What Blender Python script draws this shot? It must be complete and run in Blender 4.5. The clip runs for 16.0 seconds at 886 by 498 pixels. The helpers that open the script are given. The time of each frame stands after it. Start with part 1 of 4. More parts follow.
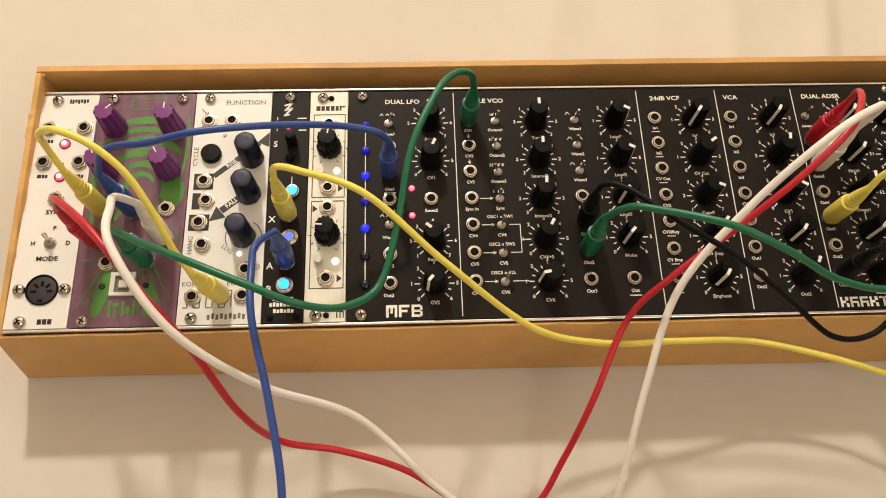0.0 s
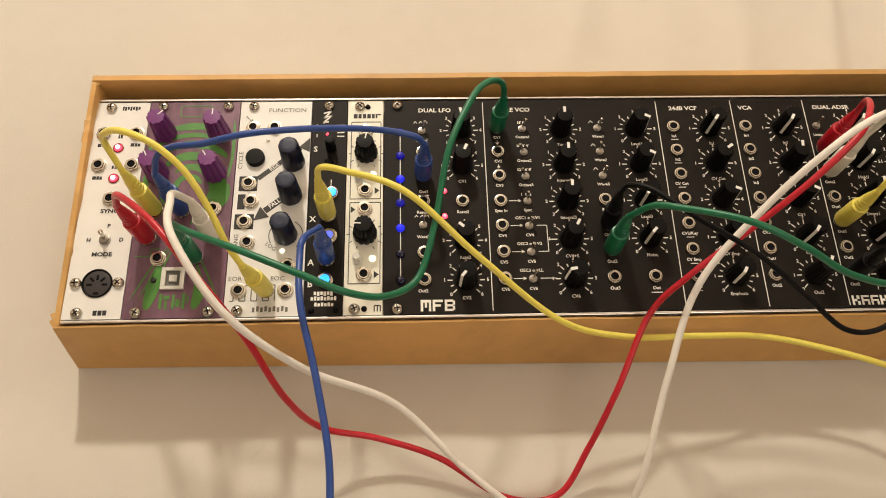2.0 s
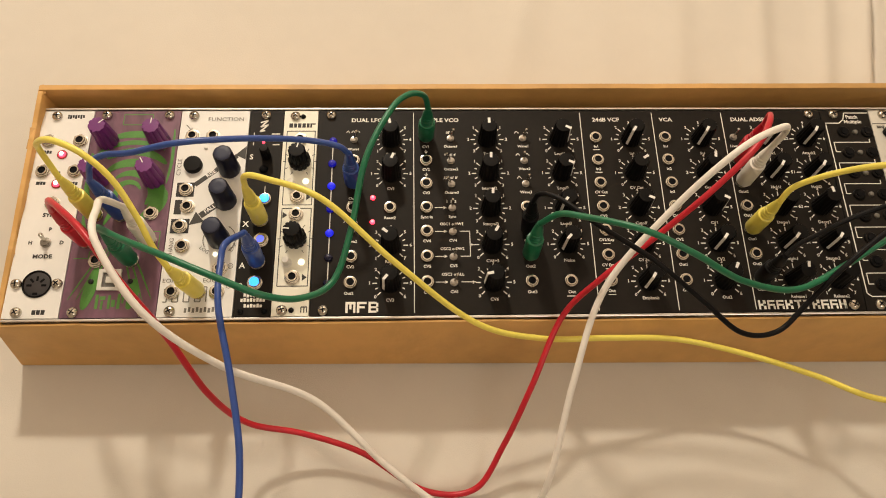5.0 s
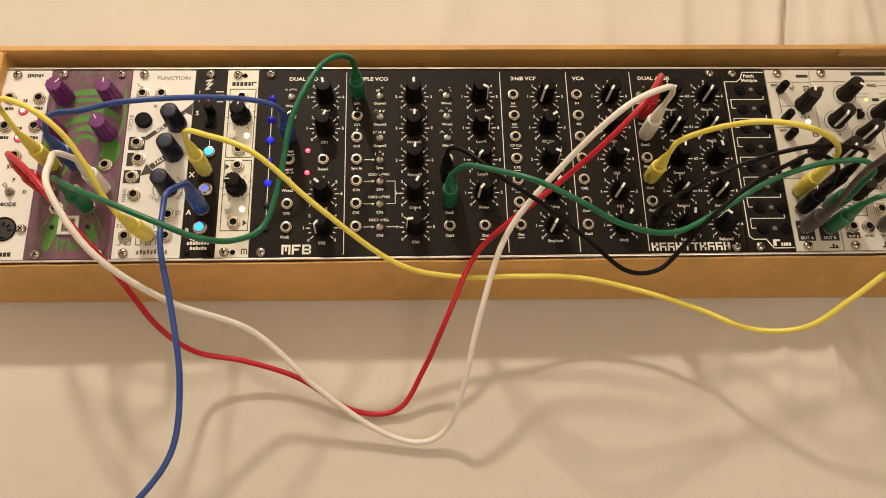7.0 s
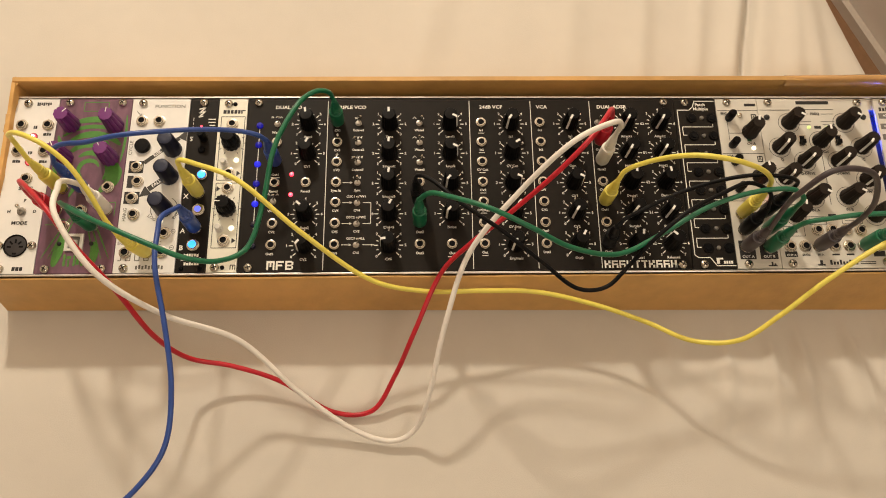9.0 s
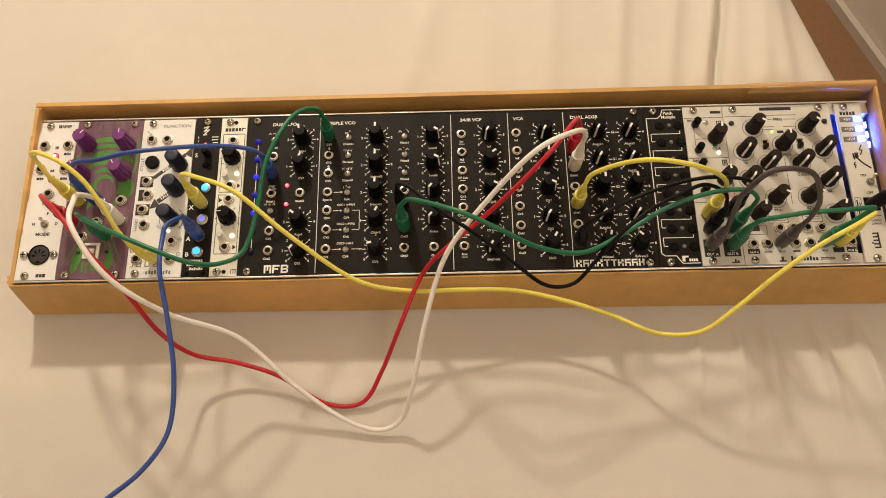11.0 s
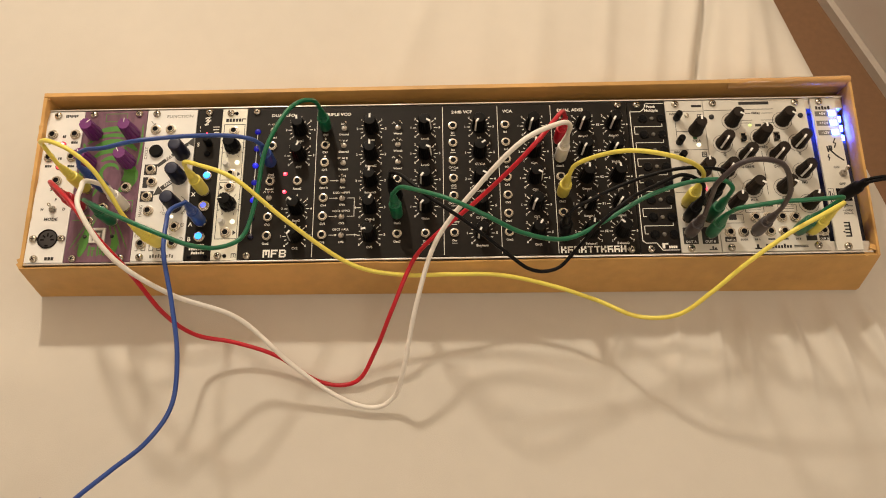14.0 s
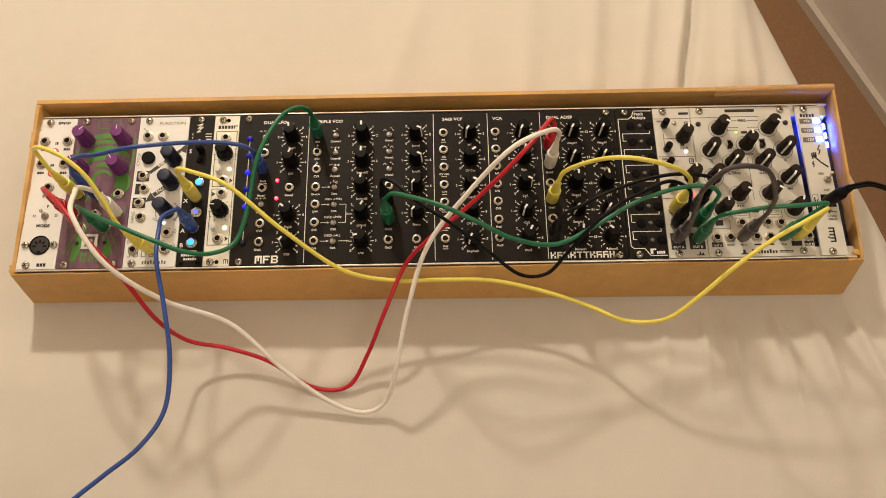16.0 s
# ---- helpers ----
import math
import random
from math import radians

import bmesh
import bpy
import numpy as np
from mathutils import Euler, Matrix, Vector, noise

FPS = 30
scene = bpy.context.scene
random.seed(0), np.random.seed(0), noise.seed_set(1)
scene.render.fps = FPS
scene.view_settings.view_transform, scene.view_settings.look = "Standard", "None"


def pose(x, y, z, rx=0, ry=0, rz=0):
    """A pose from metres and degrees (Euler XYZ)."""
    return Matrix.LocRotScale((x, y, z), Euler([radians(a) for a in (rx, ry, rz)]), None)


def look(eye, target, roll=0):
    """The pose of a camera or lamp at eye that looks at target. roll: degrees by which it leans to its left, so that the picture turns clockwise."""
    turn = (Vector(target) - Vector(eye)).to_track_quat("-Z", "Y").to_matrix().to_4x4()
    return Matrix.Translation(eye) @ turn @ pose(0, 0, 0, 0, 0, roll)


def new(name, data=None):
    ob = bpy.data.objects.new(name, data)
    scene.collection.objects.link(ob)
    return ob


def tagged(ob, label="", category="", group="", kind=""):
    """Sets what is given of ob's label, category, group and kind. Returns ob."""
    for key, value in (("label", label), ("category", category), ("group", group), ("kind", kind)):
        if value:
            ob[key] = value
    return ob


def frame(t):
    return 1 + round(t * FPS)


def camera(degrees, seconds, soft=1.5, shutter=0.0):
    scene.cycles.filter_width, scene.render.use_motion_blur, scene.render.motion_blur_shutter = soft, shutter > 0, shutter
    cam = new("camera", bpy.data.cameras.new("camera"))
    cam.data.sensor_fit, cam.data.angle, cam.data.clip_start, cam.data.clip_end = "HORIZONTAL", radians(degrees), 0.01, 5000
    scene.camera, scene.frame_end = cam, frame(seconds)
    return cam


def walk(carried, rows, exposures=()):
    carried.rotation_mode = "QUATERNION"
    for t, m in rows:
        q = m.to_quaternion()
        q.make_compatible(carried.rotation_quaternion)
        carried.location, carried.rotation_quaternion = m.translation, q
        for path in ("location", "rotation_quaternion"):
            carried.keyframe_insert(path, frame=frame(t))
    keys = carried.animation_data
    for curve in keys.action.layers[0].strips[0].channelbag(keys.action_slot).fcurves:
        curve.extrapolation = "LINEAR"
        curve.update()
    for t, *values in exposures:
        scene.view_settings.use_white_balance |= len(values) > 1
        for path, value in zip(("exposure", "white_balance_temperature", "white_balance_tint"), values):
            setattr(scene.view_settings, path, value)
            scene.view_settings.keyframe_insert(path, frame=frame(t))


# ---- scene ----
cam = camera(60.02, 16.0, soft=1.0)
PATH = [
    (0, (0.1952, -0.1007, 0.4074), (0.2154, 0.0773, -0.0594), 4.88),
    (0.5, (0.1850, -0.1045, 0.4075), (0.2082, 0.0766, -0.0580), 5.21),
    (1, (0.1763, -0.1074, 0.4119), (0.2008, 0.0757, -0.0528), 5.70),
    (1.5, (0.1753, -0.1122, 0.4181), (0.1954, 0.0753, -0.0450), 4.45),
    (2, (0.1811, -0.1201, 0.4231), (0.1973, 0.0718, -0.0383), 3.68),
    (2.5, (0.1838, -0.1193, 0.4287), (0.1991, 0.0729, -0.0326), 3.34),
    (3, (0.1910, -0.1224, 0.4297), (0.2057, 0.0723, -0.0306), 3.30),
    (3.5, (0.1948, -0.1200, 0.4318), (0.2109, 0.0733, -0.0291), 3.95),
    (3.7, (0.1968, -0.1207, 0.4314), (0.2106, 0.0725, -0.0296), 3.35),
    (6, (0.2480, -0.1361, 0.4613), (0.2665, 0.0530, -0.0012), 4.61),
    (6.5, (0.2585, -0.1434, 0.4728), (0.2755, 0.0357, 0.0063), 4.27),
    (7, (0.2595, -0.1466, 0.4881), (0.2808, 0.0150, 0.0154), 6.48),
    (7.5, (0.2685, -0.1488, 0.5045), (0.2849, 0.0154, 0.0325), 4.77),
    (8, (0.2802, -0.1495, 0.5179), (0.2912, 0.0160, 0.0462), 3.12),
    (8.2, (0.2817, -0.1426, 0.5218), (0.2969, 0.0113, 0.0463), 5.11),
    (10.3, (0.3000, -0.1594, 0.5602), (0.3051, 0.0016, 0.0869), 0.98),
    (10.5, (0.3143, -0.1621, 0.5633), (0.3112, -0.0007, 0.0900), -1.66),
    (11, (0.3191, -0.1670, 0.5741), (0.3127, -0.0019, 0.1022), -3.35),
    (11.5, (0.3235, -0.1793, 0.5801), (0.3237, -0.0040, 0.1119), -0.99),
    (12, (0.3223, -0.1774, 0.5862), (0.3215, -0.0094, 0.1153), -1.31),
    (12.5, (0.3212, -0.1776, 0.5912), (0.3186, -0.0084, 0.1207), -2.03),
    (13, (0.3203, -0.1791, 0.5932), (0.3157, -0.0145, 0.1211), -2.50),
    (13.5, (0.3226, -0.1816, 0.5954), (0.3176, -0.0162, 0.1236), -2.54),
    (14, (0.3249, -0.1811, 0.5965), (0.3195, -0.0197, 0.1233), -2.75),
    (14.5, (0.3255, -0.1844, 0.6003), (0.3237, -0.0206, 0.1279), -1.69),
    (15, (0.3268, -0.1902, 0.6018), (0.3268, -0.0218, 0.1310), -1.15),
    (15.5, (0.3296, -0.1877, 0.6025), (0.3280, -0.0207, 0.1312), -1.73),
    (16, (0.3247, -0.1834, 0.6018), (0.3255, -0.0182, 0.1299), -0.76),
]
EXPOSURES = [(0.0, 0.12, 6200, 9), (1.5, 0.04, 6200, 9), (3.7, -0.02, 6350, 9.5), (7.0, 0.0, 6500, 10), (16.0, -0.02, 6500, 10)]
walk(cam, [(t, look(eye, target, roll)) for t, eye, target, roll in PATH], EXPOSURES)

# ---- world and lamps ----
world = bpy.data.worlds.new("room_air")
scene.world = world
world.use_nodes = True
world.node_tree.nodes["Background"].inputs[0].default_value = (0.9, 0.75, 0.6, 1)
world.node_tree.nodes["Background"].inputs[1].default_value = 0.02


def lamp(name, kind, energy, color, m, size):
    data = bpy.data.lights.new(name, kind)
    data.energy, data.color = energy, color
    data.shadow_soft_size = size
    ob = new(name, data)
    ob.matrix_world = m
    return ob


# a warm lamp, out of view beyond the head of the bed
lamp("room_lamp", "POINT", 51.0, (1.0, 0.882, 0.71), pose(-0.05, 1.16, 1.05), 0.05)
# a broad unseen area light added as fill on the near side of the bed
glow = lamp("fill_light", "AREA", 6.0, (1.0, 0.90, 0.75), look((0.95, -0.80, 1.62), (0.40, 0.05, 0.0)), 0.5)
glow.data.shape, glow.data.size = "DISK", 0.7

# ---- materials ----
ZP = 0.048          # height of the front panels over the sheet
MM = 0.001


def material(name, color, rough=0.5, metal=0.0, var=0.12, scale=60.0, bump=0.0, bump_scale=400.0, emit=None, power=0.0,
             coat=0.0, second=None, spec=0.5):
    m = bpy.data.materials.new(name)
    m.use_nodes = True
    nt = m.node_tree
    p = nt.nodes["Principled BSDF"]
    p.inputs["Roughness"].default_value = rough
    p.inputs["Metallic"].default_value = metal
    p.inputs["Coat Weight"].default_value = coat
    p.inputs["Specular IOR Level"].default_value = spec
    geo = nt.nodes.new("ShaderNodeTexCoord")
    n1 = nt.nodes.new("ShaderNodeTexNoise")
    n1.inputs["Scale"].default_value = scale
    n1.inputs["Detail"].default_value = 5
    n2 = nt.nodes.new("ShaderNodeTexNoise")
    n2.inputs["Scale"].default_value = scale * 9
    n2.inputs["Detail"].default_value = 3
    add = nt.nodes.new("ShaderNodeMath")
    add.operation = "MULTIPLY_ADD"
    add.inputs[1].default_value = 0.5
    nt.links.new(geo.outputs["Object"], n1.inputs["Vector"])
    nt.links.new(geo.outputs["Object"], n2.inputs["Vector"])
    nt.links.new(n2.outputs[0], add.inputs[0])
    nt.links.new(n1.outputs[0], add.inputs[2])
    ramp = nt.nodes.new("ShaderNodeValToRGB")
    a = Vector(color) * (1 - var)
    b = Vector(second) if second else Vector(color) * (1 + var)
    ramp.color_ramp.elements[0].position, ramp.color_ramp.elements[1].position = 0.5, 1.0
    ramp.color_ramp.elements[0].color = (*a, 1)
    ramp.color_ramp.elements[1].color = (*[min(v, 0.95) for v in b], 1)
    nt.links.new(add.outputs[0], ramp.inputs[0])
    nt.links.new(ramp.outputs[0], p.inputs["Base Color"])
    rr = nt.nodes.new("ShaderNodeMapRange")
    rr.inputs[3].default_value, rr.inputs[4].default_value = max(rough - 0.08, 0.03), min(rough + 0.1, 1)
    nt.links.new(n1.outputs[0], rr.inputs[0])
    nt.links.new(rr.outputs[0], p.inputs["Roughness"])
    if bump:
        n3 = nt.nodes.new("ShaderNodeTexNoise")
        n3.inputs["Scale"].default_value = bump_scale
        n3.inputs["Detail"].default_value = 4
        nt.links.new(geo.outputs["Object"], n3.inputs["Vector"])
        bp = nt.nodes.new("ShaderNodeBump")
        bp.inputs["Strength"].default_value = bump
        bp.inputs["Distance"].default_value = 0.001
        nt.links.new(n3.outputs[0], bp.inputs["Height"])
        nt.links.new(bp.outputs[0], p.inputs["Normal"])
    if emit:
        p.inputs["Emission Color"].default_value = (*emit, 1)
        p.inputs["Emission Strength"].default_value = power
    return m


CARD = material("kraft_card", (0.61, 0.352, 0.112), 0.5, var=0.17, scale=9, bump=0.3, bump_scale=220)
CARD_EDGE = material("card_edge", (0.56, 0.36, 0.16), 0.7, var=0.15, scale=50)
SHEET = material("cotton_sheet", (0.645, 0.60, 0.53), 0.9, var=0.03, scale=6, bump=0.18, bump_scale=1500)
CARPET = material("carpet", (0.235, 0.125, 0.062), 0.95, var=0.08, scale=120, bump=0.6, bump_scale=700)
PAINT = material("wall_paint", (0.66, 0.59, 0.52), 0.8, var=0.03, scale=5, bump=0.08, bump_scale=200)
SKIRT = material("skirting_paint", (0.52, 0.45, 0.38), 0.7, var=0.03, scale=9)
ALU = material("aluminium", (0.75, 0.73, 0.70), 0.32, 1.0, var=0.05, scale=80)
DULL = material("dull_nickel", (0.34, 0.32, 0.29), 0.28, 1.0, var=0.1, scale=200)
NICKEL = material("nickel", (0.56, 0.53, 0.46), 0.22, 1.0, var=0.06, scale=200)
DARK = material("socket_black", (0.005, 0.005, 0.006), 0.6, var=0.2, spec=0.1)
WHITE_PANEL = material("white_panel", (0.83, 0.82, 0.79), 0.42, var=0.03, scale=25, bump=0.03, bump_scale=900)
CREAM_PANEL = material("cream_panel", (0.86, 0.84, 0.72), 0.42, var=0.03, scale=25, bump=0.03, bump_scale=900)
SILVER_PANEL = material("silver_panel", (0.67, 0.64, 0.57), 0.42, var=0.04, scale=40, bump=0.03, bump_scale=1200)
BLACK_PANEL = material("black_panel", (0.0140, 0.0112, 0.0090), 0.5, var=0.15, scale=40, bump=0.05, bump_scale=1500, spec=0.14)
INK_WHITE = material("white_ink", (0.90, 0.87, 0.79), 0.6, var=0.04)
INK_BLACK = material("black_ink", (0.02, 0.018, 0.018), 0.6, var=0.1)
INK_GREY = material("grey_ink", (0.16, 0.15, 0.13), 0.6, var=0.1)
KNOB = material("black_plastic", (0.0045, 0.004, 0.004), 0.4, var=0.2, scale=120, bump=0.05, spec=0.13)
# black plastic again, browner and lighter: warm lamp light put into the colour
KNOB_LIT = material("lit_black_plastic", (0.016, 0.0105, 0.0075), 0.4, var=0.2, scale=120, bump=0.05, spec=0.25)
NAVY = material("navy_plastic", (0.007, 0.008, 0.022), 0.32, var=0.2, scale=120, spec=0.3)
SLATE = material("slate_plastic", (0.020, 0.025, 0.055), 0.45, var=0.12, scale=120, spec=0.4)
INK_ARROW = material("arrow_ink", (0.045, 0.042, 0.038), 0.6, var=0.12)
PURPLE = material("purple_plastic", (0.165, 0.022, 0.18), 0.42, var=0.12, scale=90)
SOCKET_FACE = material("socket_face", (0.030, 0.026, 0.028), 0.42, var=0.15)
POINTER = material("pointer_white", (0.88, 0.86, 0.82), 0.5, var=0.03)
GREEN_REFLECTION = material("green_reflection", (0.02, 0.10, 0.04), 0.5, var=0.2)
BUTTON = material("button_white", (0.74, 0.72, 0.66), 0.4, var=0.04)
RUBBER = {
    "yellow": material("yellow_rubber", (0.83, 0.72, 0.12), 0.36, var=0.06, scale=40),
    "blue": material("blue_rubber", (0.025, 0.070, 0.30), 0.34, var=0.08, scale=40),
    "white": material("white_rubber", (0.84, 0.80, 0.74), 0.42, var=0.04, scale=40),
    "red": material("red_rubber", (0.50, 0.008, 0.022), 0.36, var=0.08, scale=40),
    "green": material("green_rubber", (0.005, 0.14, 0.062), 0.36, var=0.08, scale=40),
    "black": material("black_rubber", (0.006, 0.0055, 0.006), 0.42, var=0.15, scale=40, spec=0.12),
    "grey": material("grey_rubber", (0.058, 0.044, 0.048), 0.42, var=0.08, scale=40),
}
LED_RED = material("red_led", (0.8, 0.1, 0.1), 0.3, emit=(1.0, 0.025, 0.05), power=6)
LED_CORE = material("led_core", (0.9, 0.8, 0.8), 0.3, emit=(1.0, 0.62, 0.62), power=6)
LED_CORE_RED = material("led_core_red", (0.9, 0.4, 0.4), 0.3, emit=(1.0, 0.12, 0.15), power=3)
LED_BLUE = material("blue_led", (0.02, 0.02, 0.5), 0.25, emit=(0.02, 0.03, 1.0), power=0.6)
LED_BLUE_DIM = material("blue_led_dim", (0.008, 0.008, 0.12), 0.25, emit=(0.02, 0.02, 1.0), power=0.22)
LED_BLUE_OFF = material("blue_led_off", (0.006, 0.006, 0.03), 0.25, var=0.1)
LED_CYAN = material("cyan_led", (0.1, 0.6, 0.9), 0.3, emit=(0.015, 0.21, 1.0), power=2.8)
LED_VIOLET = material("violet_led", (0.1, 0.1, 0.9), 0.3, emit=(0.10, 0.14, 1.0), power=1.6)
LED_POWER = material("power_led", (0.3, 0.4, 1.0), 0.3, emit=(0.10, 0.20, 1.0), power=14)
LED_BOARD = material("board_led", (0.05, 0.1, 1.0), 0.3, emit=(0.02, 0.06, 1.0), power=170)
LED_WARM = material("warm_led", (0.9, 0.85, 0.6), 0.3, emit=(1.0, 0.92, 0.66), power=1.6)
LED_GREEN = material("green_led", (0.4, 0.8, 0.2), 0.3, emit=(0.85, 0.9, 0.30), power=0.9)


def swirl_material():
    """Mauve printed panel with streaks of a darker violet."""
    m = bpy.data.materials.new("swirl_print")
    m.use_nodes = True
    nt = m.node_tree
    p = nt.nodes["Principled BSDF"]
    p.inputs["Roughness"].default_value = 0.33
    tc = nt.nodes.new("ShaderNodeTexCoord")
    mp = nt.nodes.new("ShaderNodeMapping")
    mp.inputs["Scale"].default_value = (1.0, 0.35, 1.0)
    n1 = nt.nodes.new("ShaderNodeTexNoise")
    n1.inputs["Scale"].default_value = 160
    n1.inputs["Detail"].default_value = 4
    n1.inputs["Distortion"].default_value = 0.8
    ramp = nt.nodes.new("ShaderNodeValToRGB")
    e = ramp.color_ramp.elements
    e[0].position, e[0].color = 0.36, (0.125, 0.058, 0.092, 1)
    e[1].position, e[1].color = 0.62, (0.20, 0.094, 0.145, 1)
    nt.links.new(tc.outputs["Object"], mp.inputs["Vector"])
    nt.links.new(mp.outputs[0], n1.inputs["Vector"])
    nt.links.new(n1.outputs["Fac"], ramp.inputs[0])
    nt.links.new(ramp.outputs[0], p.inputs["Base Color"])
    return m


SWIRL = swirl_material()

# ---- builders ----


def mesh_of(name, bm, mat, smooth=False):
    me = bpy.data.meshes.new(name)
    bmesh.ops.recalc_face_normals(bm, faces=bm.faces)
    for f in bm.faces:
        f.smooth = smooth
    bm.to_mesh(me)
    bm.free()
    me.materials.append(mat)
    return me


def put(name, me, parent, x=0, y=0, z=0, rx=0, ry=0, rz=0, label=""):
    ob = new(name, me)
    ob.parent = parent
    ob.matrix_basis = pose(x, y, z, rx, ry, rz)
    return tagged(ob, label)


def part(name, bm, mat, parent, label="", smooth=False):
    return put(name, mesh_of(name, bm, mat, smooth), parent, label=label)


def box(bm, x0, x1, y0, y1, z0, z1, bevel=0.0, rot=0.0):
    """A box in mm; rot turns it about its own middle."""
    r = bmesh.ops.create_cube(bm, size=1)
    c = ((x0 + x1) / 2, (y0 + y1) / 2, (z0 + z1) / 2)
    bmesh.ops.transform(bm, verts=r["verts"], matrix=Matrix.Translation(Vector(c) * MM) @ pose(0, 0, 0, 0, 0, rot)
                        @ Matrix.Diagonal(((x1 - x0) * MM, (y1 - y0) * MM, (z1 - z0) * MM, 1)))
    if bevel:
        es = list({e for v in r["verts"] for e in v.link_edges})
        bmesh.ops.bevel(bm, geom=es, offset=bevel * MM, segments=2, affect="EDGES", profile=0.5)


def lathe(bm, profile, seg=24, flutes=0, depth=0.0, hexagon=None):
    """Turns (radius, height) pairs in mm about z. flutes: grooves round the outside, of that depth in mm."""
    rings = []
    for k, (r, z) in enumerate(profile):
        ring = []
        for i in range(seg):
            a = 2 * math.pi * i / seg
            q = r
            if flutes and r > 1:
                q = r - depth * max(0, math.cos(a * flutes)) ** 2
            if hexagon and k in hexagon:
                q = r / math.cos((a + math.pi / 6) % (math.pi / 3) - math.pi / 6) * 0.93
            ring.append(bm.verts.new((q * math.cos(a) * MM, q * math.sin(a) * MM, z * MM)))
        rings.append(ring)
    for a, b in zip(rings, rings[1:]):
        for i in range(seg):
            j = (i + 1) % seg
            bm.faces.new((a[i], a[j], b[j], b[i]))
    bm.faces.new(rings[-1])
    bm.faces.new(rings[0][::-1])


def turned(name, profile, mat, seg=24, flutes=0, depth=0.0, smooth=True, hexagon=None):
    bm = bmesh.new()
    lathe(bm, profile, seg, flutes, depth, hexagon)
    me = mesh_of(name, bm, mat, smooth)
    me.set_sharp_from_angle(angle=radians(38))
    return me


def curve_points(ctrl, per=14):
    pts = [Vector(c) * MM for c in ctrl]
    ext = [2 * pts[0] - pts[1], *pts, 2 * pts[-1] - pts[-2]]
    out = []
    for i in range(len(pts) - 1):
        p0, p1, p2, p3 = ext[i:i + 4]
        for k in range(per):
            u = k / per
            out.append(0.5 * (2 * p1 + (p2 - p0) * u + (2 * p0 - 5 * p1 + 4 * p2 - p3) * u * u + (3 * p1 - p0 - 3 * p2 + p3) * u ** 3))
    out.append(pts[-1])
    return out


def tube(bm, pts, radius, seg=12):
    """A round cord along points in metres; radius in mm."""
    side = Vector((0.3, 0.9, 0.2))
    rings = []
    for i, p in enumerate(pts):
        d = (pts[min(i + 1, len(pts) - 1)] - pts[max(i - 1, 0)]).normalized()
        side = (side - d * side.dot(d)).normalized()
        up = d.cross(side)
        rings.append([bm.verts.new(p + radius * MM * (math.cos(a) * side + math.sin(a) * up)) for a in [2 * math.pi * k / seg for k in range(seg)]])
    for a, b in zip(rings, rings[1:]):
        for i in range(seg):
            j = (i + 1) % seg
            bm.faces.new((a[i], a[j], b[j], b[i]))
    bm.faces.new(rings[-1])
    bm.faces.new(rings[0][::-1])


def writing(s, x, y, size, parent, ink, z=0.0, rot=0.0, wide=1.0, name="lettering", bold=0.035):
    """Flat letters on a panel; x, y (mm) is their middle, size the height of the capitals in mm."""
    cu = bpy.data.curves.new("letters", "FONT")
    cu.body, cu.size, cu.align_x, cu.align_y = s, size * MM * 1.4, "CENTER", "CENTER"
    cu.resolution_u, cu.offset = 2, bold * size * MM
    ob = bpy.data.objects.new("letters", cu)
    scene.collection.objects.link(ob)
    bpy.context.view_layer.update()
    me = bpy.data.meshes.new_from_object(ob.evaluated_get(bpy.context.evaluated_depsgraph_get()))
    bpy.data.objects.remove(ob)
    bpy.data.curves.remove(cu)
    me.materials.clear()
    me.materials.append(ink)
    o = put(name, me, parent, x * MM, y * MM, (z + 0.22) * MM, 0, 0, rot)
    o.scale = (wide, 1, 1)
    return o


def bars(parent, ink, rects, z=0.0, name="printed_mark", label="", rot=0.0):
    """Printed flat bars (x0, x1, y0, y1) in mm, as one mark."""
    bm = bmesh.new()
    for r in rects:
        box(bm, *r, z + 0.02, z + 0.14, rot=rot)
    return tagged(part(name, bm, ink, parent, label), kind="stuff")


def stroke(bm, a, b, w, z=0.0):
    """A printed line from a to b, w wide, in mm."""
    d = Vector((b[0] - a[0], b[1] - a[1]))
    c = ((a[0] + b[0]) / 2, (a[1] + b[1]) / 2)
    box(bm, c[0] - d.length / 2, c[0] + d.length / 2, c[1] - w / 2, c[1] + w / 2, z + 0.02, z + 0.13, rot=math.degrees(math.atan2(d.y, d.x)))


def lines(parent, ink, runs, w=0.4, name="printed_line", z=0.0):
    bm = bmesh.new()
    for run in runs:
        for a, b in zip(run, run[1:]):
            stroke(bm, a, b, w, z)
    return tagged(part(name, bm, ink, parent), kind="stuff")


# shared shapes of the small hardware
JACK = turned("jack", [(4.2, 0), (4.2, 0.5), (3.75, 0.6), (3.75, 1.6), (3.0, 1.65), (2.9, 1.4), (2.8, 2.4), (2.15, 2.4), (2.0, 1.6)], NICKEL, 24, hexagon=(2, 3))
JACK_ROUND = turned("jack", [(3.9, 0), (3.9, 0.6), (3.5, 1.4), (3.0, 1.5), (2.9, 1.3), (2.75, 2.0), (2.1, 2.0), (1.95, 1.4)], NICKEL, 28)
JACK_BLACK = turned("jack", [(3.6, 0), (3.6, 0.8), (3.2, 1.2), (2.2, 1.2), (1.9, 0.9)], KNOB, 24)
SOCKET = turned("socket", [(1.97, 1.2), (1.97, 1.7)], DARK, 20)
SCREW = turned("screw", [(3.0, 0), (3.0, 0.8), (2.5, 1.7), (1.4, 2.2), (0.2, 2.3)], NICKEL, 24)
_bm = bmesh.new()
box(_bm, -1.7, 1.7, -0.32, 0.32, 2.1, 2.36)
